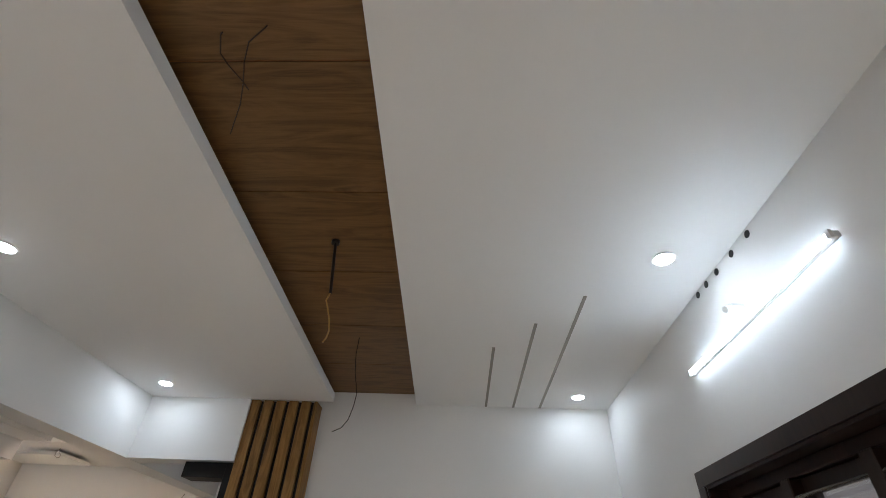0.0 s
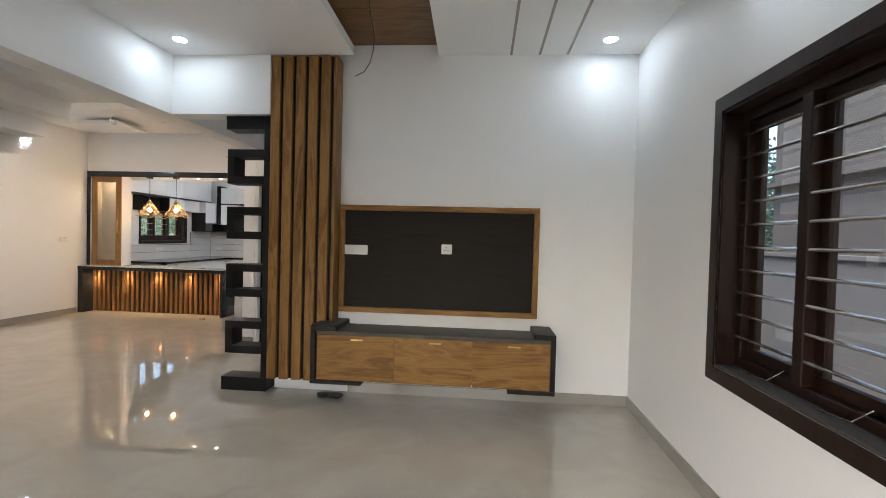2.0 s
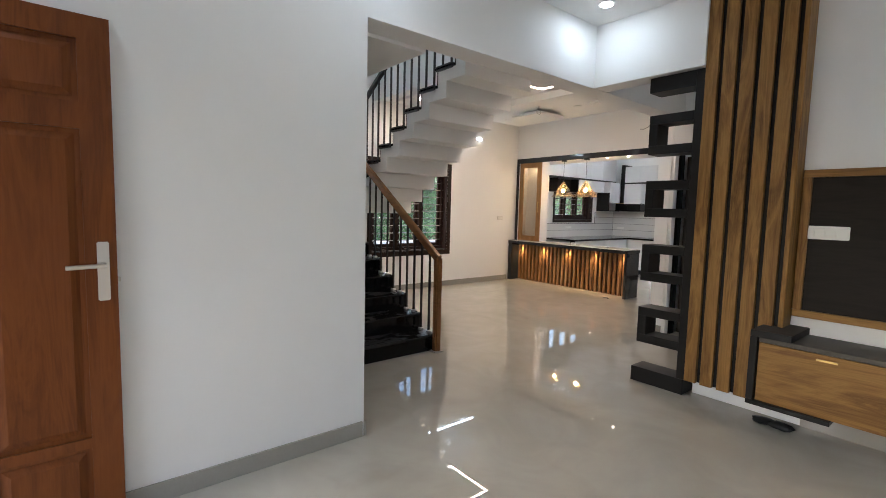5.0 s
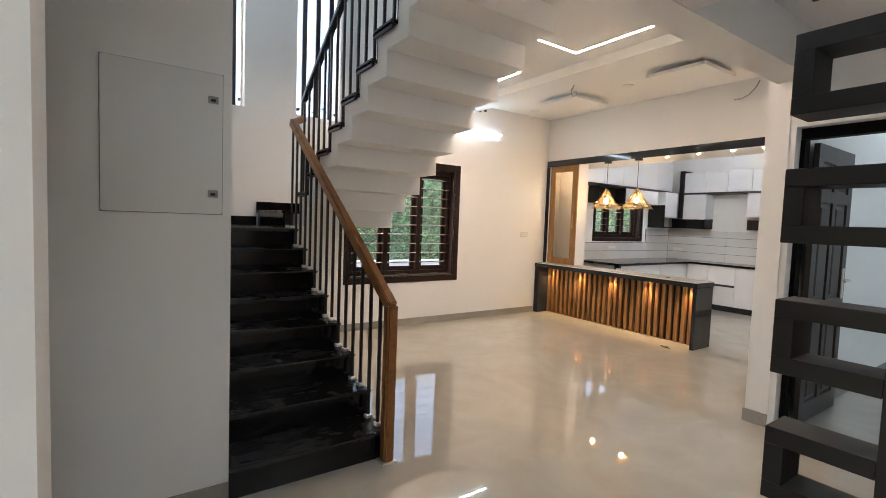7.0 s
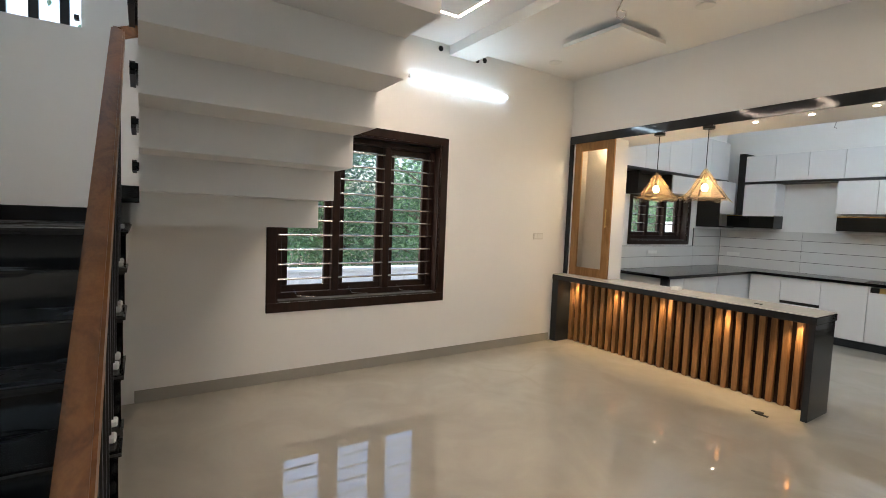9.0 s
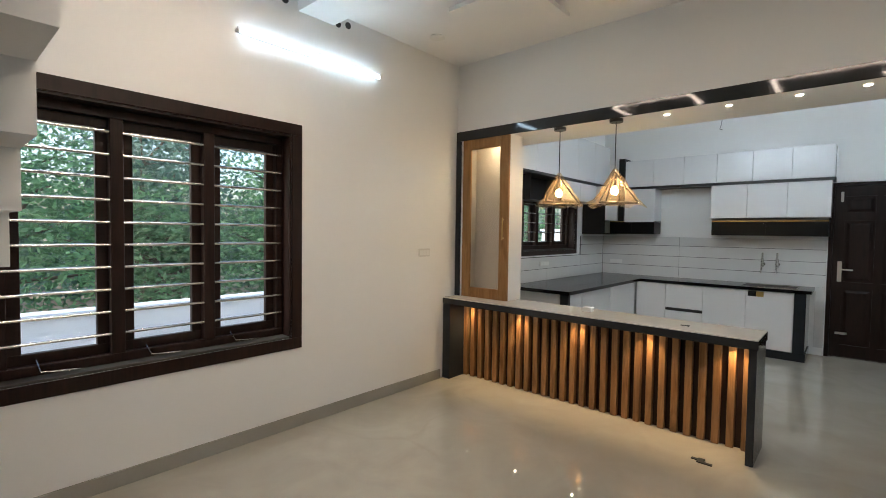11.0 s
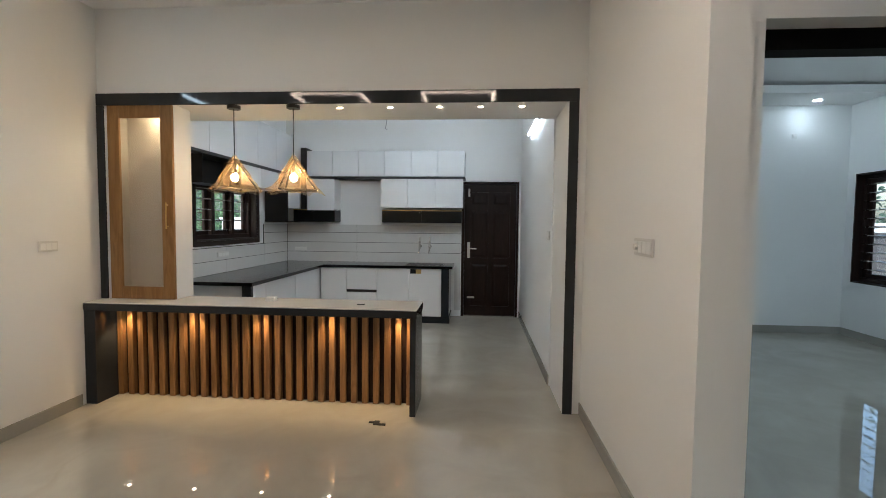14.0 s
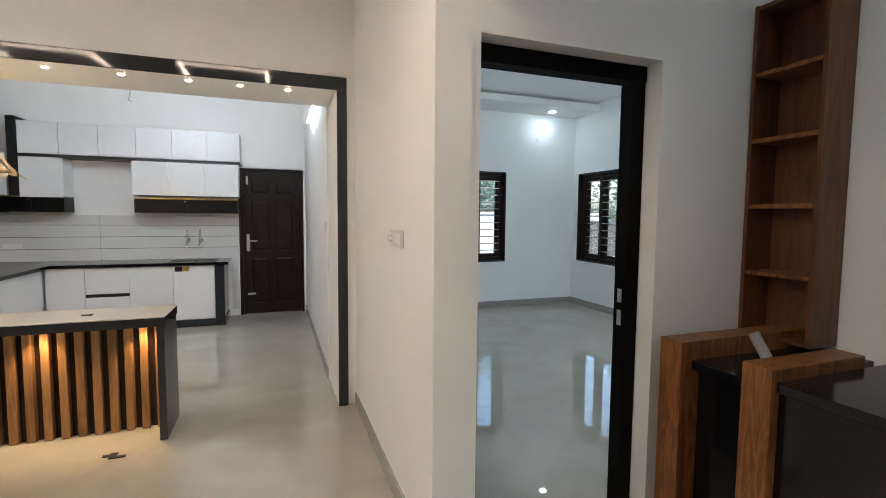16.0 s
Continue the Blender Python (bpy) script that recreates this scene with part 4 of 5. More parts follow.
# grooves, hook and loose wires of the ceiling
grooves = ((0.485, 3.29), (0.747, 2.91), (1.0, 2.548))
for x, y in grooves:
    solid("ceiling_groove", cubes((x - 0.011, x + 0.011, y, 4.598, 3.2325, 3.2355)), SKIRT, "narrow grey line groove in the white ceiling", "groove", "ceiling grooves", "structure")
hk = thing("ceiling_hook", (-0.478, 2.165, 3.338), "dark metal fan rod with loose copper wire", "ceiling hook")
part("rod", rods(((-0.478, 2.165, 3.338), (-0.478, 2.165, 3.318), 0.024), ((-0.478, 2.165, 3.322), (-0.445, 2.165, 2.986), 0.009)), BLACK_METAL, hk, smooth=True)
part("wire", tube_path([(-0.445, 2.165, 2.99), (-0.46, 2.165, 2.945), (-0.444, 2.168, 2.9), (-0.422, 2.165, 2.83), (-0.412, 2.165, 2.77), (-0.418, 2.165, 2.73), (-0.432, 2.165, 2.705)], 0.0045), COPPER, hk)


def loose_wire(points, r, material, label):
    """A thin hanging wire, fixed at its first point."""
    solid("loose_wire", tube_path(points, r), material, label, "wire", base=points[0])


loose_wire([(-0.555, 3.385, 3.338), (-0.56, 3.385, 3.2), (-0.544, 3.385, 3.05), (-0.52, 3.385, 2.95), (-0.509, 3.385, 2.88), (-0.518, 3.385, 2.8), (-0.54, 3.385, 2.71), (-0.58, 3.385, 2.65), (-0.64, 3.385, 2.622)], 0.0033, BLACK_RUBBER, "thin dark loose wire from the ceiling")
loose_wire([(-0.635, 0.94, 3.338), (-0.63, 0.935, 3.31), (-0.655, 1.0, 3.3), (-0.645, 1.046, 3.3), (-0.614, 1.118, 3.3), (-0.605, 1.155, 3.3)], 0.0028, BROWN_WIRE, "thin brown loose wire from the ceiling")
loose_wire([(-0.462, 0.918, 3.338), (-0.46, 0.912, 3.31), (-0.532, 0.958, 3.3), (-0.578, 1.035, 3.3), (-0.618, 1.13, 3.3), (-0.665, 1.221, 3.3), (-0.765, 1.37, 3.298)], 0.0028, BROWN_WIRE, "thin brown loose wire from the ceiling")


def wall_hole(axis, c, out, u, z, r=0.025):
    box, point = side(axis, c, out)
    solid("wall_hole", rods((point(u, -0.003, z), point(u, 0.0, z), r), sides=14), BLACK_RUBBER, "round dark cut-out high on the wall", "hole", "wall cut-outs", base=point(u, 0, z))


for y, z in ((1.9, 3.203), (2.065, 3.206), (2.235, 3.209), (2.365, 3.212), (2.48, 3.212)):
    wall_hole("x", 1.64, 1, y, z, 0.02)
lh = thing("lamp_holder", (1.64, 2.15, 2.93), "white plastic bulb holder with a loose wire", "lamp holder")
part("socket", rods(((1.64, 2.15, 2.93), (1.58, 2.15, 2.93), 0.024), ((1.58, 2.15, 2.93), (1.55, 2.145, 2.918), 0.018)), PLASTIC, lh, smooth=True)

# ---- passage: meter box door on the wall ----
mb = thing("meter_box", (-3.907, 2.33, 1.49), "white flush metal distribution box door on the wall", "meter box")
# grey sheet a little larger than the door: its edge shade as colour
part("frame", cubes((-3.907, -3.898, 2.086, 2.579, 1.486, 2.169)), GREY_PLASTIC, mb, "grey rim drawn for the shadow line round the door")
part("door", cubes((-3.897, -3.883, 2.09, 2.575, 1.49, 2.165), bevel=0.005, segments=2), BOX_PAINT, mb)
for z in (1.57, 2.02):
    lk = part("lock", cubes((-3.883, -3.877, 2.51, 2.555, z, z + 0.036), bevel=0.004), GREY_PLASTIC, mb, "small grey lock")
    part("keyhole", cubes((-3.877, -3.8762, 2.522, 2.543, z + 0.009, z + 0.022)), BLACK_RUBBER, lk)

# ---- dining room ----
switch_plate("x", -7.05, -1, 7.62, 7.78, 1.285, 1.365, 3, "white switch plate on the dining wall")
switch_plate("y", 11.5, 1, 0.63, 0.7, 2.79, 2.86, 1, "small white cover plate high on the bedroom wall")
switch_plate("y", 2.62, -1, -4.33, -4.15, 1.52, 1.6, 2, "white switch plate on the stair wall")
knob_plate = switch_plate("x", -2.98, 1, 6.72, 6.98, 1.372, 1.462, 4, "white switch plate with a regulator knob")
part("knob", rods(((-2.9965, 6.92, 1.417), (-3.012, 6.92, 1.417), 0.017), sides=18), SWITCH, knob_plate, "grey regulator knob", smooth=True)
for x0, y0 in ((-6.2, 7.06), (-4.55, 7.06)):
    s = 0.66
    pn = thing("ceiling_panel", (x0 + s / 2, y0 + s / 2, 3.29), "floating white square gypsum ceiling panel", "ceiling panel", "floating squares")
    part("board", cubes((x0, x0 + s, y0, y0 + s, 3.2, 3.235), bevel=0.002), CEIL, pn)
    part("spacer", cubes((x0 + 0.16, x0 + s - 0.16, y0 + 0.16, y0 + s - 0.16, 3.2351, 3.29)), CEIL, pn)
hk = thing("ceiling_hook", (-5.29, 6.73, 3.29), "steel fan hook with a loop of wire", "ceiling hook")
part("hook", tube_path([(-5.298, 6.73, 3.29), (-5.29, 6.73, 3.25), (-5.312, 6.73, 3.2), (-5.34, 6.73, 3.17), (-5.335, 6.73, 3.12), (-5.29, 6.73, 3.09), (-5.255, 6.73, 3.1), (-5.26, 6.73, 3.14), (-5.3, 6.73, 3.16)], 0.006), STEEL, hk)
solid("loose_wire", tube_path([(-2.93, 5.98, 2.6), (-2.95, 5.98, 2.56), (-3.0, 6.0, 2.52), (-3.07, 6.03, 2.505), (-3.13, 6.06, 2.515)], 0.005), GREY_PLASTIC, "grey loose wire hanging from the beam", "wire", base=(-2.93, 5.98, 2.6))
for y, z in ((6.19, 3.235), (6.66, 3.215), (6.76, 3.235)):
    wall_hole("x", -7.05, -1, y, z, 0.028)
bm = cubes((-4.63, -4.55, 7.862, 7.888, 0.0, 0.006), (-4.59, -4.55, 7.83, 7.9, 0.0, 0.007), (-4.56, -4.497, 7.828, 7.85, 0.0, 0.008))
solid("scrap", bm, BLACK_RUBBER, "small torn black scrap on the floor", "scrap", base=(-4.57, 7.86, 0))

# breakfast bar
bar = thing("breakfast_bar", (-5.65, 8.15, 0), "breakfast bar with wooden slats, charcoal stone ends and a pale top", "bar counter")
part("top_edge", cubes((-7.05, -4.285, 7.992, 8.42, 0.785, 0.843), bevel=0.003), BAND, bar, "charcoal stone edge slab")
part("top", cubes((-7.045, -4.287, 7.996, 8.418, 0.8435, 0.854), bevel=0.002), WHITE_TOP, bar, "pale marble worktop surface")
part("end_panel", cubes((-7.05, -6.952, 8.0, 8.41, 0, 0.784), bevel=0.003), BAND, bar, "charcoal stone end panel")
part("end_panel", cubes((-4.338, -4.292, 8.0, 8.41, 0, 0.784), bevel=0.003), BAND, bar, "charcoal stone end panel")
part("backing", cubes((-6.951, -4.339, 8.275, 8.4, 0, 0.784)), ESPRESSO, bar, "dark brown panel behind the slats")
slat = None
for k in range(28):
    if slat is None:
        slat = part("slat", cubes((-6.949, -6.9, 8.225, 8.2745, 0.004, 0.783), bevel=0.003), BAR_WOOD, bar, "golden wood slat")
    else:
        like(slat, "slat", bar, (k * 0.0945, 0, 0))
for k in range(5):
    x = -6.82 + 0.594 * k
    sp = part("spot", rods(((x, 8.16, 0.784), (x, 8.16, 0.779), 0.018), sides=14), PLASTIC, bar, "small recessed spot", smooth=True)
    part("lens", rods(((x, 8.16, 0.7789), (x, 8.16, 0.777), 0.011), sides=12), SPOT_FACE, sp, "glowing warm lens")
    lamp = new("bar_spot_lamp", bpy.data.lights.new("bar_spot_lamp", "SPOT"))
    lamp.data.energy, lamp.data.spot_size, lamp.data.spot_blend, lamp.data.color, lamp.data.shadow_soft_size = SPOT, radians(95), 0.8, (1.0, 0.62, 0.28), 0.012
    lamp.matrix_world = look((x, 8.16, 0.77), (x, 8.2, 0.0))
solid("white_block", cubes((-5.61, -5.53, 8.22, 8.29, 0.8545, 0.89), bevel=0.004), PLASTIC, "small white block on the bar top", "block", base=(-5.57, 8.25, 0.8545))
solid("scrap", cubes((-4.80, -4.75, 8.16, 8.175, 0.8545, 0.86), (-4.755, -4.74, 8.155, 8.18, 0.8545, 0.862)), BLACK_RUBBER, "small black scrap on the bar top", "scrap", base=(-4.78, 8.17, 0.8545))

# glazed cabinet in the opening
gc = thing("display_cabinet", (-6.66, 8.33, 0.8545), "tall honey oak framed glass display cabinet, lit inside", "cabinet")
gx0, gx1, gz0, gz1 = -6.965, -6.388, 0.856, 2.495
part("carcass", cubes((-6.985, gx0 + 0.0, 8.2, 8.45, gz0, 2.504), (gx1 - 0.02, gx1, 8.222, 8.45, gz0, 2.504), (gx0, gx1 - 0.02, 8.43, 8.45, gz0, 2.504), (gx0, gx1 - 0.02, 8.222, 8.43, gz0, gz0 + 0.018), (gx0, gx1 - 0.02, 8.222, 8.43, 2.486, 2.504)), LAMINATE, gc, "white cabinet carcass")
part("lining", cubes((gx0, gx1 - 0.0201, 8.42, 8.4299, gz0 + 0.0181, 2.4859), (gx0, gx0 + 0.006, 8.23, 8.4199, gz0 + 0.0181, 2.4859), (gx1 - 0.026, gx1 - 0.0201, 8.23, 8.4199, gz0 + 0.0181, 2.4859)), CAB_BACK, gc, "beige cabinet lining")
fw = 0.105
gd = part("door", cubes((gx0, gx0 + fw, 8.195, 8.22, gz0, gz1), (gx1 - fw, gx1, 8.195, 8.22, gz0, gz1), (gx0 + fw, gx1 - fw, 8.195, 8.22, gz1 - fw, gz1), (gx0 + fw, gx1 - fw, 8.195, 8.22, gz0, gz0 + fw), bevel=0.003), CAB_WOOD, gc, "honey oak door frame")
pane = part("pane", cubes((gx0 + fw - 0.005, gx1 - fw + 0.005, 8.205, 8.21, gz0 + fw - 0.005, gz1 - fw + 0.005)), FROST, gd, "fluted glass")
pane.visible_shadow = False
part("handle", rods(((gx1 - 0.05, 8.17, 1.46), (gx1 - 0.05, 8.17, 1.68), 0.006), ((gx1 - 0.05, 8.17, 1.48), (gx1 - 0.05, 8.195, 1.48), 0.005), ((gx1 - 0.05, 8.17, 1.66), (gx1 - 0.05, 8.195, 1.66), 0.005)), BRASS, gd, "slim brass pull", smooth=True)
part("lamp", rods(((gx0 + 0.33, 8.33, 2.486), (gx0 + 0.33, 8.33, 2.48), 0.04), sides=14), SPOT_FACE, gc, "small warm cabinet lamp")


def pendant(x, y):
    p = thing("pendant_lamp", (x, y, 2.505), "pyramid pendant lamp still wrapped in clear plastic film", "pendant lamp", "pendants over the bar")
    part("ceiling_rose", rods(((x, y, 2.505), (x, y, 2.478), 0.055), sides=20), BLACK_METAL, p, smooth=True)
    part("cord", rods(((x, y, 2.48), (x, y, 2.06), 0.004), sides=6), BLACK_METAL, p)
    top, z, r = Vector((x, y, 2.06)), 1.80, 0.19
    base = [Vector((x + r * math.cos(a), y + r * math.sin(a), z)) for a in (radians(15), radians(135), radians(255))]
    cage = bmesh.new()
    for k in range(3):
        rod(cage, top, base[k], 0.008, 6)
        rod(cage, base[k], base[(k + 1) % 3], 0.009, 6)
    part("cage", cage, BLACK_METAL, p, "thin triangular metal cage")
    film = bmesh.new()
    rows, cols = 8, 30
    random.seed(int(-x * 100))
    ring = []
    for i in range(rows + 1):
        f, cur = i / rows, []
        for j in range(cols):
            a = 2 * math.pi * j / cols
            tri = 0.72 + 0.28 * abs(math.cos(1.5 * (a - radians(15))))
            rr = (0.015 + f * r * 1.08) * tri * (1 + 0.2 * noise.noise(Vector((math.cos(a) * 3.5, math.sin(a) * 3.5, f * 6 + x))))
            flare = 0.09 * max(0, f - 0.75) * 4 * noise.noise(Vector((math.cos(a) * 2, math.sin(a) * 2, x)))
            cur.append(film.verts.new((x + (rr + abs(flare)) * math.cos(a), y + (rr + abs(flare)) * math.sin(a), 2.09 - f * 0.31 + flare * 0.6)))
        ring.append(cur)
    for i in range(rows):
        for j in range(cols):
            film.faces.new([ring[i][j], ring[i][(j + 1) % cols], ring[i + 1][(j + 1) % cols], ring[i + 1][j]])
    fo = part("film", film, FILM, p, "crumpled clear plastic wrapping", smooth=True)
    fo.visible_shadow = False
    part("socket", rods(((x, y, 2.05), (x, y, 1.95), 0.018), sides=12), BLACK_METAL, p, smooth=True)
    bl = bmesh.new()
    blob(bl, (x, y, 1.905), 0.029, (1, 1, 1.25), 99)
    part("bulb", bl, BULB_GLOW, p, "glowing warm bulb", smooth=True)


pendant(-5.898, 8.29)
pendant(-5.38, 8.29)


# ---- kitchen ----
def base_unit(x0, x1, kind_of):
    u = thing("base_cabinet", ((x0 + x1) / 2, 11.75, 0.1), "white gloss base cabinet" + (" with two drawers" if kind_of == "drawers" else ""), "cabinet", "kitchen base cabinets")
    part("body", cubes((x0, x1, 11.50, 12.079, 0.1, 0.838)), LAMINATE, u)
    g = 0.003
    if kind_of == "drawers":
        part("drawer_front", cubes((x0 + g, x1 - g, 11.48, 11.499, 0.50, 0.832), bevel=0.002), LAMINATE, u)
        part("drawer_front", cubes((x0 + g, x1 - g, 11.48, 11.499, 0.104, 0.455), bevel=0.002), LAMINATE, u)
        part("grip_rail", cubes((x0 + g, x1 - g, 11.486, 11.499, 0.458, 0.497)), BLACK_METAL, u, "dark recessed grip")
    else:
        d = part("door", cubes((x0 + g, x1 - g, 11.48, 11.499, 0.104, 0.832), bevel=0.002), LAMINATE, u)
        if kind_of == "sticker":
            part("sticker", cubes((x0 + 0.02, x0 + 0.11, 11.478, 11.4799, 0.76, 0.828)), BLACK_GLOSS, d, "black and gold maker's sticker")
            part("sticker", cubes((x0 + 0.11, x0 + 0.19, 11.478, 11.4799, 0.76, 0.828)), BRASS, d)
    return u


for a, b, k in ((-6.26, -5.85, "door"), (-5.85, -5.37, "drawers"), (-5.37, -4.87, "door"), (-4.87, -4.37, "sticker")):
    base_unit(a, b, k)
solid("end_panel", cubes((-4.368, -4.25, 11.47, 12.079, 0.1, 0.838), bevel=0.002), BAND, "charcoal stone end panel beside the base cabinets", "panel", base=(-4.3, 11.75, 0.1))
solid("plinth", cubes((-6.26, -4.24, 11.47, 12.079, 0, 0.099)), BAND, "charcoal stone plinth under the cabinets", "plinth", base=(-5.25, 11.75, 0))
solid("plinth", cubes((-7.049, -6.27, 9.22, 12.079, 0, 0.099)), BAND, "charcoal stone plinth under the cabinets", "plinth", base=(-6.7, 10.6, 0))
wu = thing("base_cabinet", (-6.7, 10.3, 0.1), "white gloss base cabinet run with an open pale end", "cabinet", "kitchen base cabinets")
part("body", cubes((-7.049, -6.285, 9.26, 12.079, 0.1, 0.838)), LAMINATE, wu)
for a, b in ((9.28, 9.62), (9.63, 10.5), (10.51, 11.42)):
    part("door", cubes((-6.284, -6.263, a, b, 0.104, 0.832), bevel=0.002), LAMINATE, wu)
part("leg", cubes((-6.33, -6.23, 9.2, 9.255, 0.1, 0.838), bevel=0.002), BAND, wu, "charcoal stone end post")
ct = thing("worktop", (-6.5, 11.0, 0.84), "black polished granite L-shaped kitchen worktop", "worktop")
part("slab", cubes((-7.049, -6.2, 9.17, 12.079, 0.84, 0.88), bevel=0.003), GRANITE, ct)
part("slab", cubes((-6.199, -4.2, 11.45, 12.079, 0.84, 0.88), bevel=0.003), GRANITE, ct)
part("sink", cubes((-4.93, -4.36, 11.56, 11.9, 0.8802, 0.8825)), BLACK_RUBBER, ct, "dark sink cut-out")
part("sink_rim", cubes((-4.94, -4.35, 11.55, 11.558, 0.8802, 0.885), (-4.94, -4.35, 11.902, 11.91, 0.8802, 0.885), (-4.94, -4.932, 11.558, 11.902, 0.8802, 0.885), (-4.358, -4.35, 11.558, 11.902, 0.8802, 0.885)), STEEL, ct)
for x in (-4.77, -4.605):
    tp = thing("tap", (x, 12.08, 1.155), "chrome wall-mounted kitchen tap", "tap", "sink taps")
    part("body", rods(((x, 12.06, 1.155), (x, 11.98, 1.155), 0.016), ((x, 11.99, 1.115), (x, 11.99, 1.235), 0.019), ((x, 11.99, 1.235), (x, 11.99, 1.31), 0.011)), STEEL, tp, smooth=True)
    part("spout", tube_path([(x, 11.99, 1.135), (x, 11.94, 1.115), (x, 11.9, 1.09), (x, 11.89, 1.04)], 0.011, 8), STEEL, tp, smooth=True)
    part("rose", rods(((x, 12.066, 1.155), (x, 12.058, 1.155), 0.028)), STEEL, tp, smooth=True)

# backsplash tiles in long rows, with dark joints
splash = thing("backsplash", (-5.6, 12.07, 0.88), "white glossy wall tiles in long rows with dark joints", "tiles", kind="structure")
part("grout", cubes((-7.04, -4.10, 12.072, 12.0795, 0.881, 1.5)), GROUT, splash, "dark joint")
part("grout", cubes((-7.0495, -7.042, 8.86, 12.07, 0.881, 1.21)), GROUT, splash, "dark joint")
for z0, z1 in ((0.882, 1.040), (1.046, 1.202), (1.208, 1.364), (1.370, 1.5)):
    for a, b in ((-7.03, -5.84), (-5.836, -4.10)):
        part("tile", cubes((a, b, 12.066, 12.0718, z0, z1)), BACKSPLASH, splash)
    for a, b in ((8.86, 10.16), (10.164, 11.22), (11.224, 12.065)):
        if z1 < 1.21 or a > 11.2:
            part("tile", cubes((-7.0418, -7.036, a, b, z0, z1)), BACKSPLASH, splash)
part("grout", cubes((-7.0495, -7.042, 11.21, 12.07, 1.2101, 1.5)), GROUT, splash, "dark joint")
part("tile", cubes((-4.199, -4.10, 12.07, 12.0795, 0.1, 0.88)), BACKSPLASH, splash)
switch_plate("y", 12.066, 1, -6.9, -6.7, 1.06, 1.12, 3, "white socket plate on the tiles")
switch_plate("x", -7.036, -1, 9.95, 10.2, 1.08, 1.15, 3, "white socket plate on the tiles")
switch_plate("x", -3.13, 1, 8.95, 9.1, 1.38, 1.47, 2, "white switch plate on the kitchen wall")


def wall_cabinet(x0, x1, y0, y1, z0, z1, doors, face, label):
    """face: 'y' for doors towards -y, 'x' for doors towards +x."""
    c = thing("wall_cabinet", ((x0 + x1) / 2, (y0 + y1) / 2, z0), label, "cabinet", "kitchen wall cabinets")
    part("body", cubes((x0, x1, y0, y1, z0, z1)), LAMINATE, c)
    g = 0.0025
    for k in range(doors):
        if face == "y":
            w = (x1 - x0) / doors
            part("door", cubes((x0 + w * k + g, x0 + w * (k + 1) - g, y0 - 0.02, y0 - 0.001, z0 + 0.002, z1 - 0.002), bevel=0.002), LAMINATE, c)
        else:
            w = (y1 - y0) / doors
            part("door", cubes((x1 + 0.001, x1 + 0.02, y0 + w * k + g, y0 + w * (k + 1) - g, z0 + 0.002, z1 - 0.002), bevel=0.002), LAMINATE, c)
    return c


wall_cabinet(-6.57, -4.04, 11.77, 12.079, 2.27, 2.675, 6, "y", "white gloss upper wall cabinets in a long row")
solid("shelf_edge", cubes((-6.57, -4.03, 11.74, 12.079, 2.235, 2.268)), BLACK_METAL, "dark metal profile under the upper cabinets", "profile", base=(-5.3, 11.9, 2.235))
wall_cabinet(-5.37, -4.065, 11.77, 12.079, 1.775, 2.232, 3, "y", "white gloss wall cabinet with three doors")
wall_cabinet(-6.57, -6.12, 11.77, 12.079, 1.725, 2.232, 1, "y", "white gloss wall cabinet with one door")
for x0, x1 in ((-5.35, -4.08), (-6.80, -6.12)):
    rk = thing("plate_rack", ((x0 + x1) / 2, 11.9, 1.54), "black gloss glass rack under a wall cabinet", "rack", "kitchen racks")
    part("shell", cubes((x0, x1, 11.76, 12.079, 1.725, 1.742), (x0, x1, 11.76, 12.079, 1.54, 1.556), (x0, x0 + 0.016, 11.76, 12.079, 1.556, 1.725), (x1 - 0.016, x1, 11.76, 12.079, 1.556, 1.725), (x0 + 0.016, x1 - 0.016, 12.06, 12.079, 1.556, 1.725)), BLACK_GLOSS, rk)
    part("front", cubes((x0 + 0.016, (x0 + x1) / 2 - 0.004, 11.764, 11.77, 1.556, 1.725), ((x0 + x1) / 2 + 0.004, x1 - 0.016, 11.764, 11.77, 1.556, 1.725)), BLACK_GLOSS, rk)
    part("edge_strip", cubes((x0, x1, 11.752, 11.7595, 1.727, 1.74)), BRASS, rk, "thin gold edge")
    part("knob", rods((((x0 + x1) / 2 - 0.03, 11.764, 1.70), ((x0 + x1) / 2 - 0.03, 11.75, 1.70), 0.008)), STEEL, rk)
solid("corner_filler", cubes((-6.665, -6.575, 11.73, 12.079, 1.745, 2.72), bevel=0.002), DARK_LAM, "dark laminate corner filler between wall cabinets", "panel", base=(-6.7, 11.9, 1.745))
wall_cabinet(-7.049, -6.82, 8.86, 11.70, 2.30, 2.90, 5, "x", "white gloss upper wall cabinets above the window")
solid("shelf_edge", cubes((-7.049, -6.79, 8.86, 11.71, 2.265, 2.298)), BLACK_METAL, "dark metal profile under the upper cabinets", "profile", base=(-6.97, 10.3, 2.265))
wall_cabinet(-7.049, -6.82, 10.12, 11.2, 2.0, 2.262, 2, "x", "white gloss low wall cabinets above the window")
ob_box = thing("open_shelf", (-7.0, 9.7, 1.95), "dark open shelf box beside the wall cabinets", "shelf")
part("shell", cubes((-7.049, -6.81, 9.3, 9.318, 1.95, 2.262), (-7.049, -6.81, 10.09, 10.11, 1.95, 2.262), (-7.049, -6.81, 9.318, 10.09, 1.95, 1.968), (-7.049, -7.03, 9.318, 10.09, 1.968, 2.262)), DARK_LAM, ob_box)
wall_cabinet(-7.035, -6.70, 11.28, 11.725, 1.745, 2.262, 1, "x", "white gloss corner wall cabinet beside the kitchen window")
rk = thing("open_shelf", (-7.0, 11.5, 1.53), "dark open corner shelf beside the kitchen window", "shelf")
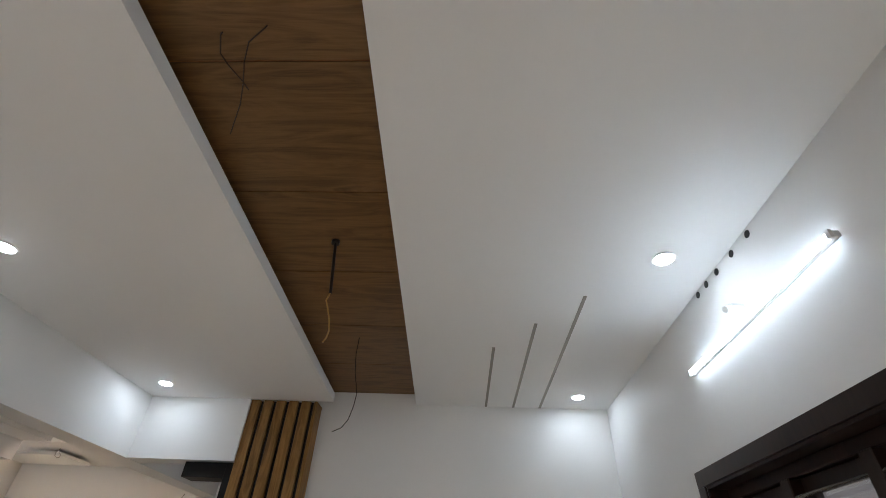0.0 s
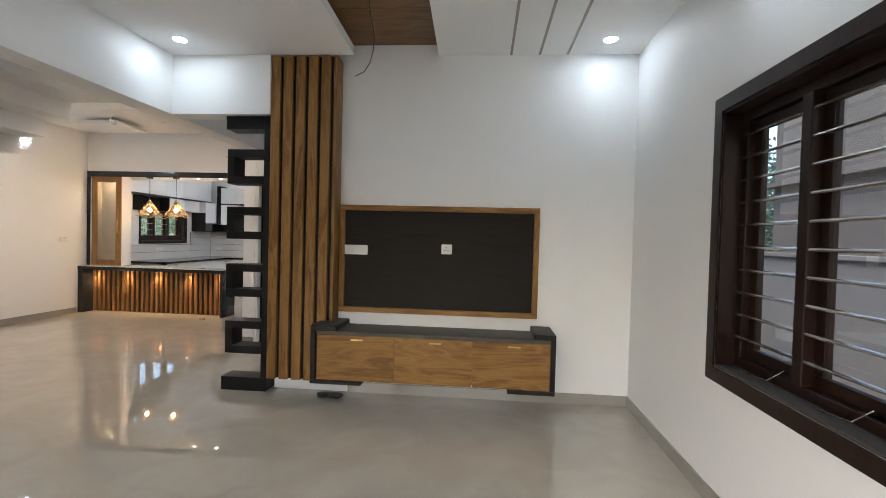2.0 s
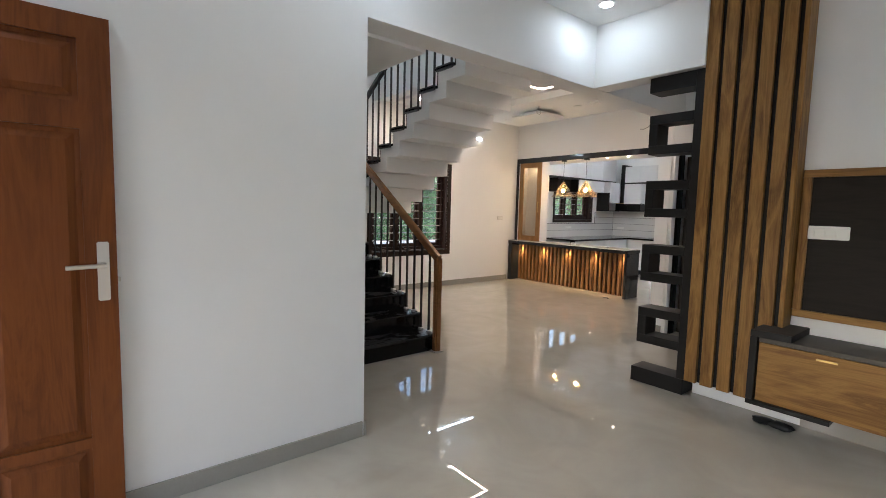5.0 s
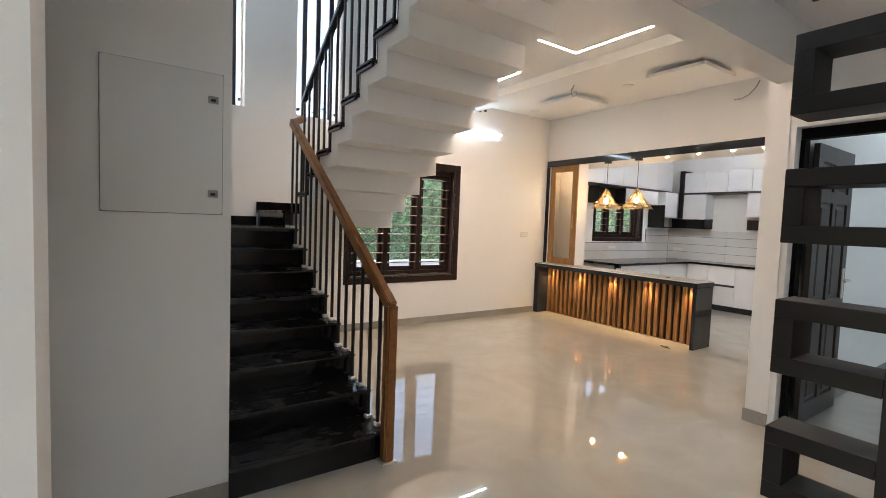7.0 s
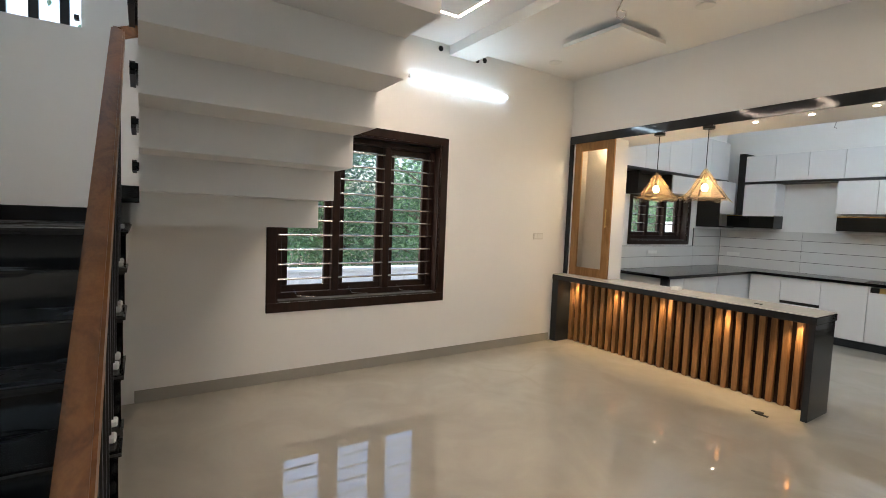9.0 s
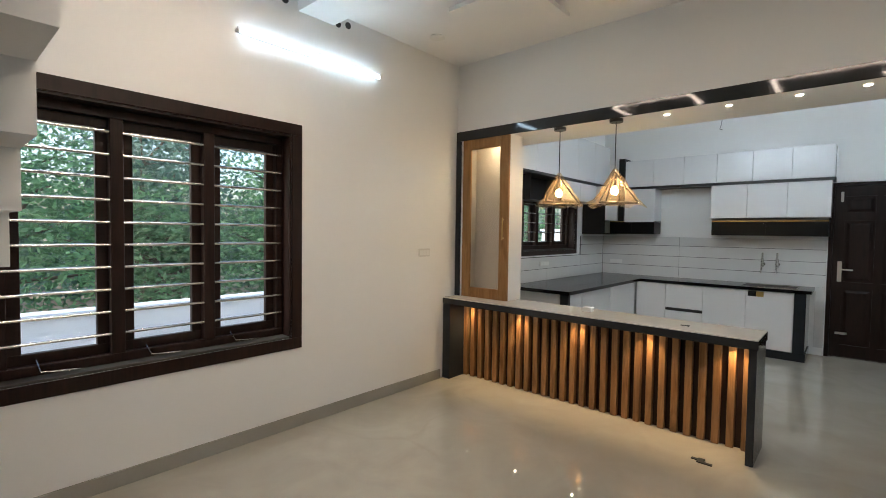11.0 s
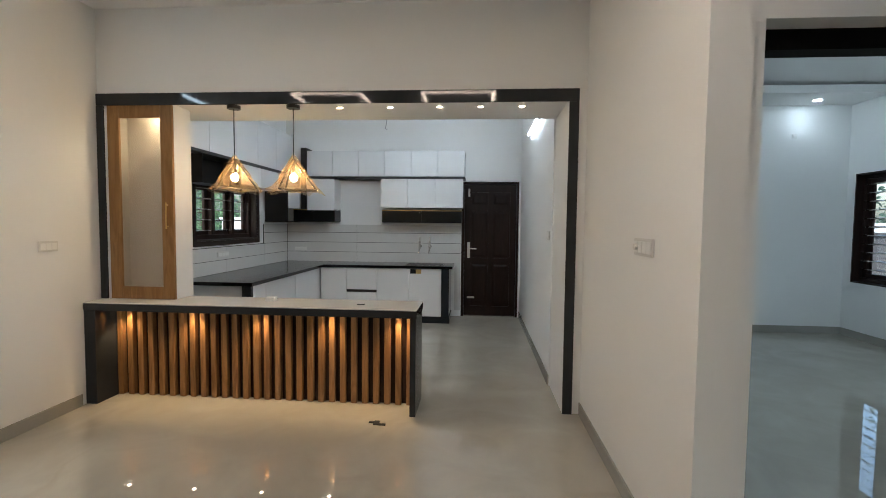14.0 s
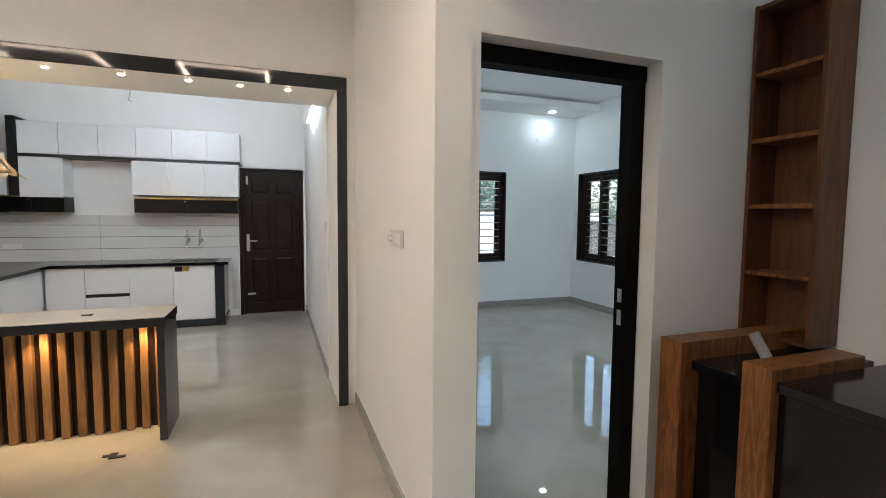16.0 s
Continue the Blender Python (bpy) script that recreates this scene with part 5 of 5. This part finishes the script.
part("side_panel", cubes((-7.035, -6.68, 11.25, 11.27, 1.53, 1.995)), DARK_LAM, rk, "dark laminate side panel")
part("shelf_board", cubes((-7.035, -6.68, 11.2701, 11.755, 1.53, 1.55)), BLACK_GLOSS, rk)
part("back", cubes((-7.035, -7.02, 11.2701, 11.755, 1.5501, 1.744)), BLACK_GLOSS, rk)

solid("loose_wire", tube_path([(-5.36, 10.4, 3.4), (-5.36, 10.4, 3.2), (-5.33, 10.4, 3.14), (-5.35, 10.4, 3.08), (-5.38, 10.4, 3.03)], 0.004), GREY_PLASTIC, "loose wire hanging from the kitchen ceiling", "wire", base=(-5.36, 10.4, 3.4))
solid("door_stop", rods(((-3.131, 11.6, 0.12), (-3.17, 11.6, 0.12), 0.014)), STEEL, "small steel door stop on the wall", "door stop", base=(-3.13, 11.6, 0.12), smooth=True)

# ---- wash lobby ----
sh = thing("wall_shelf", (-1.2, 6.0, 0.95), "tall narrow walnut wall shelf with six open compartments", "shelf")
y0, y1, x0, x1, zb, zt = 5.91, 6.265, -1.245, -1.045, 0.93, 2.62
part("side", cubes((x0, x1, y0, y0 + 0.02, zb, zt)), SHELF_WOOD, sh)
part("side", cubes((x0, x1, y1 - 0.02, y1, zb, zt)), SHELF_WOOD, sh)
part("back", cubes((x1 - 0.012, x1, y0 + 0.02, y1 - 0.02, zb, zt)), SHELF_WOOD, sh)
for z in (0.93, 1.245, 1.59, 1.925, 2.26, 2.595):
    part("shelf_board", cubes((x0 + 0.003, x1 - 0.012, y0 + 0.02, y1 - 0.02, z, z + 0.022), bevel=0.002), PANEL_WOOD if 1 < z < 2.5 else SHELF_WOOD, sh, "walnut shelf board")
wc = thing("wash_counter", (-1.5, 5.7, 0), "black granite wash counter between teak panels", "wash counter")
part("side_panel", cubes((-1.89, -1.045, 6.035, 6.155, 0, 0.985), bevel=0.003), PANEL_WOOD, wc, "thick teak side panel")
part("side_panel", cubes((-1.885, -1.34, 5.64, 5.755, 0, 0.988), bevel=0.003), PANEL_WOOD, wc, "thick teak side panel")
part("counter_top", cubes((-1.83, -1.045, 5.757, 6.034, 0.86, 0.9), bevel=0.003), GRANITE, wc, "black granite top")
part("front", cubes((-1.78, -1.76, 5.757, 6.034, 0, 0.859)), GRANITE, wc)
part("counter_top", cubes((-1.86, -1.045, 4.905, 5.639, 0.90, 0.94), bevel=0.003), GRANITE, wc, "black granite top")
part("front", cubes((-1.84, -1.82, 4.905, 5.639, 0, 0.899)), GRANITE, wc, "black granite front")
solid("pipe", rods(((-1.63, 5.80, 0.9), (-1.66, 5.88, 1.05), 0.022), sides=14), GREY_PLASTIC, "short grey plastic pipe leaning on the wash counter", "pipe", base=(-1.63, 5.80, 0.9), smooth=True)

hk = thing("ceiling_hook", (-5.0, 10.2, 3.4), "steel kitchen fan hook with a loop of wire", "ceiling hook")
part("hook", tube_path([(-5.0, 10.2, 3.4), (-5.004, 10.2, 2.87), (-4.985, 10.2, 2.83), (-4.965, 10.2, 2.8), (-4.975, 10.2, 2.74), (-4.985, 10.2, 2.7), (-4.96, 10.2, 2.69)], 0.0045), GREY_PLASTIC, hk)

# ---- outdoors ----
solid("ground", cubes((-120, 120, -120, 120, -0.6, -0.45)), SOIL, "dry bare soil with rubble", "ground", kind="structure")


def boundary(name, x0, x1, y0, y1, top, mat=PLASTER, words="white"):
    b = thing(name, ((x0 + x1) / 2, (y0 + y1) / 2, -0.45), words + " plastered boundary wall with a coping", "boundary wall", kind="structure")
    part("wall", cubes((x0, x1, y0, y1, -0.45, top)), mat, b)
    part("coping", cubes((x0 - 0.04, x1 + 0.04, y0 - 0.04, y1 + 0.04, top + 0.001, top + 0.06), bevel=0.006), mat, b)


boundary("boundary_wall_west", -10.3, -10.15, -6, 17, 0.56)
boundary("boundary_wall_north", -10.1, 5.3, 15.4, 15.55, 1.58)
boundary("boundary_wall_east", 4.4, 4.55, -6, 15.3, 1.38, GREY_PLASTER, "grey")

house = thing("neighbour_house", (9.5, 4.0, -0.45), "brown-grey painted neighbouring house with louvred window openings", "house", kind="structure")
part("wall", wall_mesh("x", 7.2, 7.45, -8, 12, -0.45, 6.5, [(y, y + 1.2, z, z + 1.5) for y in (-4, -0.2, 3.6, 7.4) for z in (0.6, 3.9)]), HOUSE_PAINT, house)
part("roof", cubes((6.7, 12, -8.4, 12.4, 6.501, 6.65)), HOUSE_PAINT, house)
part("band", cubes((6.9, 7.199, -8, 12, 2.9, 3.0)), HOUSE_PAINT, house, "sunshade band")
for y in (-4, -0.2, 3.6, 7.4):
    for z in (0.6, 3.9):
        wn_ = part("window", cubes((7.3, 7.34, y, y + 1.2, z, z + 1.5)), BLACK_GLOSS, house, "dark window")
        for i in range(6):
            part("louvre", cubes((7.22, 7.29, y + 0.03, y + 1.17, z + 0.12 + 0.24 * i, z + 0.15 + 0.24 * i)), GREY_PLASTIC, wn_, "grey louvre slat")


def tree(x, y, height, spread, seed, material, leaf=0.16, count=2600):
    rnd = random.Random(seed)
    t = thing("tree", (x, y, -0.45), "leafy green tree with a slender trunk behind the boundary wall", "tree", "garden trees")
    bm, tips = bmesh.new(), []
    p, lean = Vector((x, y, -0.45)), Vector((rnd.uniform(-0.1, 0.1), rnd.uniform(-0.1, 0.1), 1))
    n = 6
    for i in range(n):
        q = p + lean * (height * 0.75 / n) + Vector((rnd.uniform(-0.12, 0.12), rnd.uniform(-0.12, 0.12), 0))
        rod(bm, p, q, 0.13 * (1 - i / (n + 1)), 8, 0.13 * (1 - (i + 1) / (n + 1)))
        if i >= 1:
            for _ in range(3):
                a = rnd.uniform(0, 6.28)
                e = q + Vector((math.cos(a), math.sin(a), rnd.uniform(0.1, 0.6))) * spread * rnd.uniform(0.45, 0.95) * (1 - 0.08 * i)
                rod(bm, q, e, 0.045, 5, 0.012)
                tips += [e, (q + e) / 2, q + (e - q) * 0.75]
        p = q
    tips.append(p + Vector((0, 0, 0.5)))
    part("trunk", bm, BARK, t)
    vs, fs = [], []
    for i in range(count):
        c = rnd.choice(tips) + Vector((rnd.gauss(0, 1), rnd.gauss(0, 1), rnd.gauss(0, 0.7))) * spread * 0.22
        u = Vector((rnd.gauss(0, 1), rnd.gauss(0, 1), rnd.gauss(0, 0.6))).normalized()
        w = u.cross(Vector((rnd.gauss(0, 1), rnd.gauss(0, 1), rnd.gauss(0, 1)))).normalized()
        s = leaf * rnd.uniform(0.6, 1.4)
        k = len(vs)
        vs += [c - u * s * 0.5, c + w * s * 0.22, c + u * s * 0.5, c - w * s * 0.22]
        fs.append((k, k + 1, k + 2, k + 3))
    me = bpy.data.meshes.new("crown")
    me.from_pydata([v - ORIGIN[t] for v in vs], [], fs)
    me.materials.append(material)
    o = new("crown", me)
    o.parent = t
    return t


for k, (x, y, h, s, m) in enumerate(((-14.5, 1.5, 7.5, 2.4, LEAF_A), (-13.2, 5.0, 5.2, 2.0, LEAF_B), (-15.5, 7.6, 8.5, 2.6, LEAF_A), (-13.4, 9.8, 4.2, 2.0, LEAF_B), (-16.5, 11.5, 7.5, 2.6, LEAF_A),
                                     (-13.4, 13.0, 5.0, 2.2, LEAF_B), (-13.2, 18.5, 5.2, 2.4, LEAF_B), (-15.5, 22.5, 6.0, 2.6, LEAF_A), (-17.5, 4.0, 9.5, 3.0, LEAF_A), (-13.6, 7.4, 3.2, 1.7, LEAF_B), (-18.5, 9.4, 9.0, 3.0, LEAF_A), (-13.0, 2.8, 3.0, 1.6, LEAF_B),
                                     (-1.5, 19.0, 6.0, 2.4, LEAF_A), (2.2, 18.5, 5.5, 2.3, LEAF_A), (8.5, 17.0, 6.5, 2.4, LEAF_A), (8.0, 13.6, 6.0, 2.2, LEAF_A))):
    tree(x, y, h * (0.62 if h > 6 and x < -12 else 0.85), s, 20 + k, m, 0.13 if m is LEAF_B else 0.15, 4500)


def shrub_row(name, x, y0, y1, h, seed, count, size=0.17, turned=False):
    """Leaves of a hedge along y at x, or, turned, along x at y = x."""
    rnd = random.Random(seed)
    vs, fs = [], []
    for i in range(count):
        yy = rnd.uniform(y0, y1)
        c = Vector((x + rnd.gauss(0, 0.35), yy, -0.45 + abs(rnd.gauss(0, 0.5)) * h * (0.7 + 0.5 * noise.noise(Vector((yy * 0.8, seed, 0))))))
        if turned:
            c.x, c.y = c.y, c.x
        u = Vector((rnd.gauss(0, 1), rnd.gauss(0, 1), rnd.gauss(0, 0.8))).normalized()
        w = u.cross(Vector((rnd.gauss(0, 1), rnd.gauss(0, 1), rnd.gauss(0, 1)))).normalized()
        s = size * rnd.uniform(0.6, 1.5)
        k = len(vs)
        vs += [c - u * s * 0.5, c + w * s * 0.25, c + u * s * 0.5, c - w * s * 0.25]
        fs.append((k, k + 1, k + 2, k + 3))
    me = bpy.data.meshes.new(name)
    me.from_pydata(vs, [], fs)
    me.materials.append(LEAF_B if seed % 2 else LEAF_A)
    tagged(new(name, me), "dense green garden shrubs behind the boundary wall", "shrubs", kind="stuff")


shrub_row("shrubs", -12.2, 0, 27, 2.3, 3, 22000, 0.11)
shrub_row("shrubs", -19.5, -6, 22, 3.4, 8, 8000)
shrub_row("shrubs", -23.0, -10, 26, 3.6, 12, 8000)
shrub_row("shrubs", -27.0, -14, 30, 4.0, 15, 12000, 0.42)
shrub_row("shrubs", 17.4, -6, 16, 4.6, 22, 12000, 0.15, True)
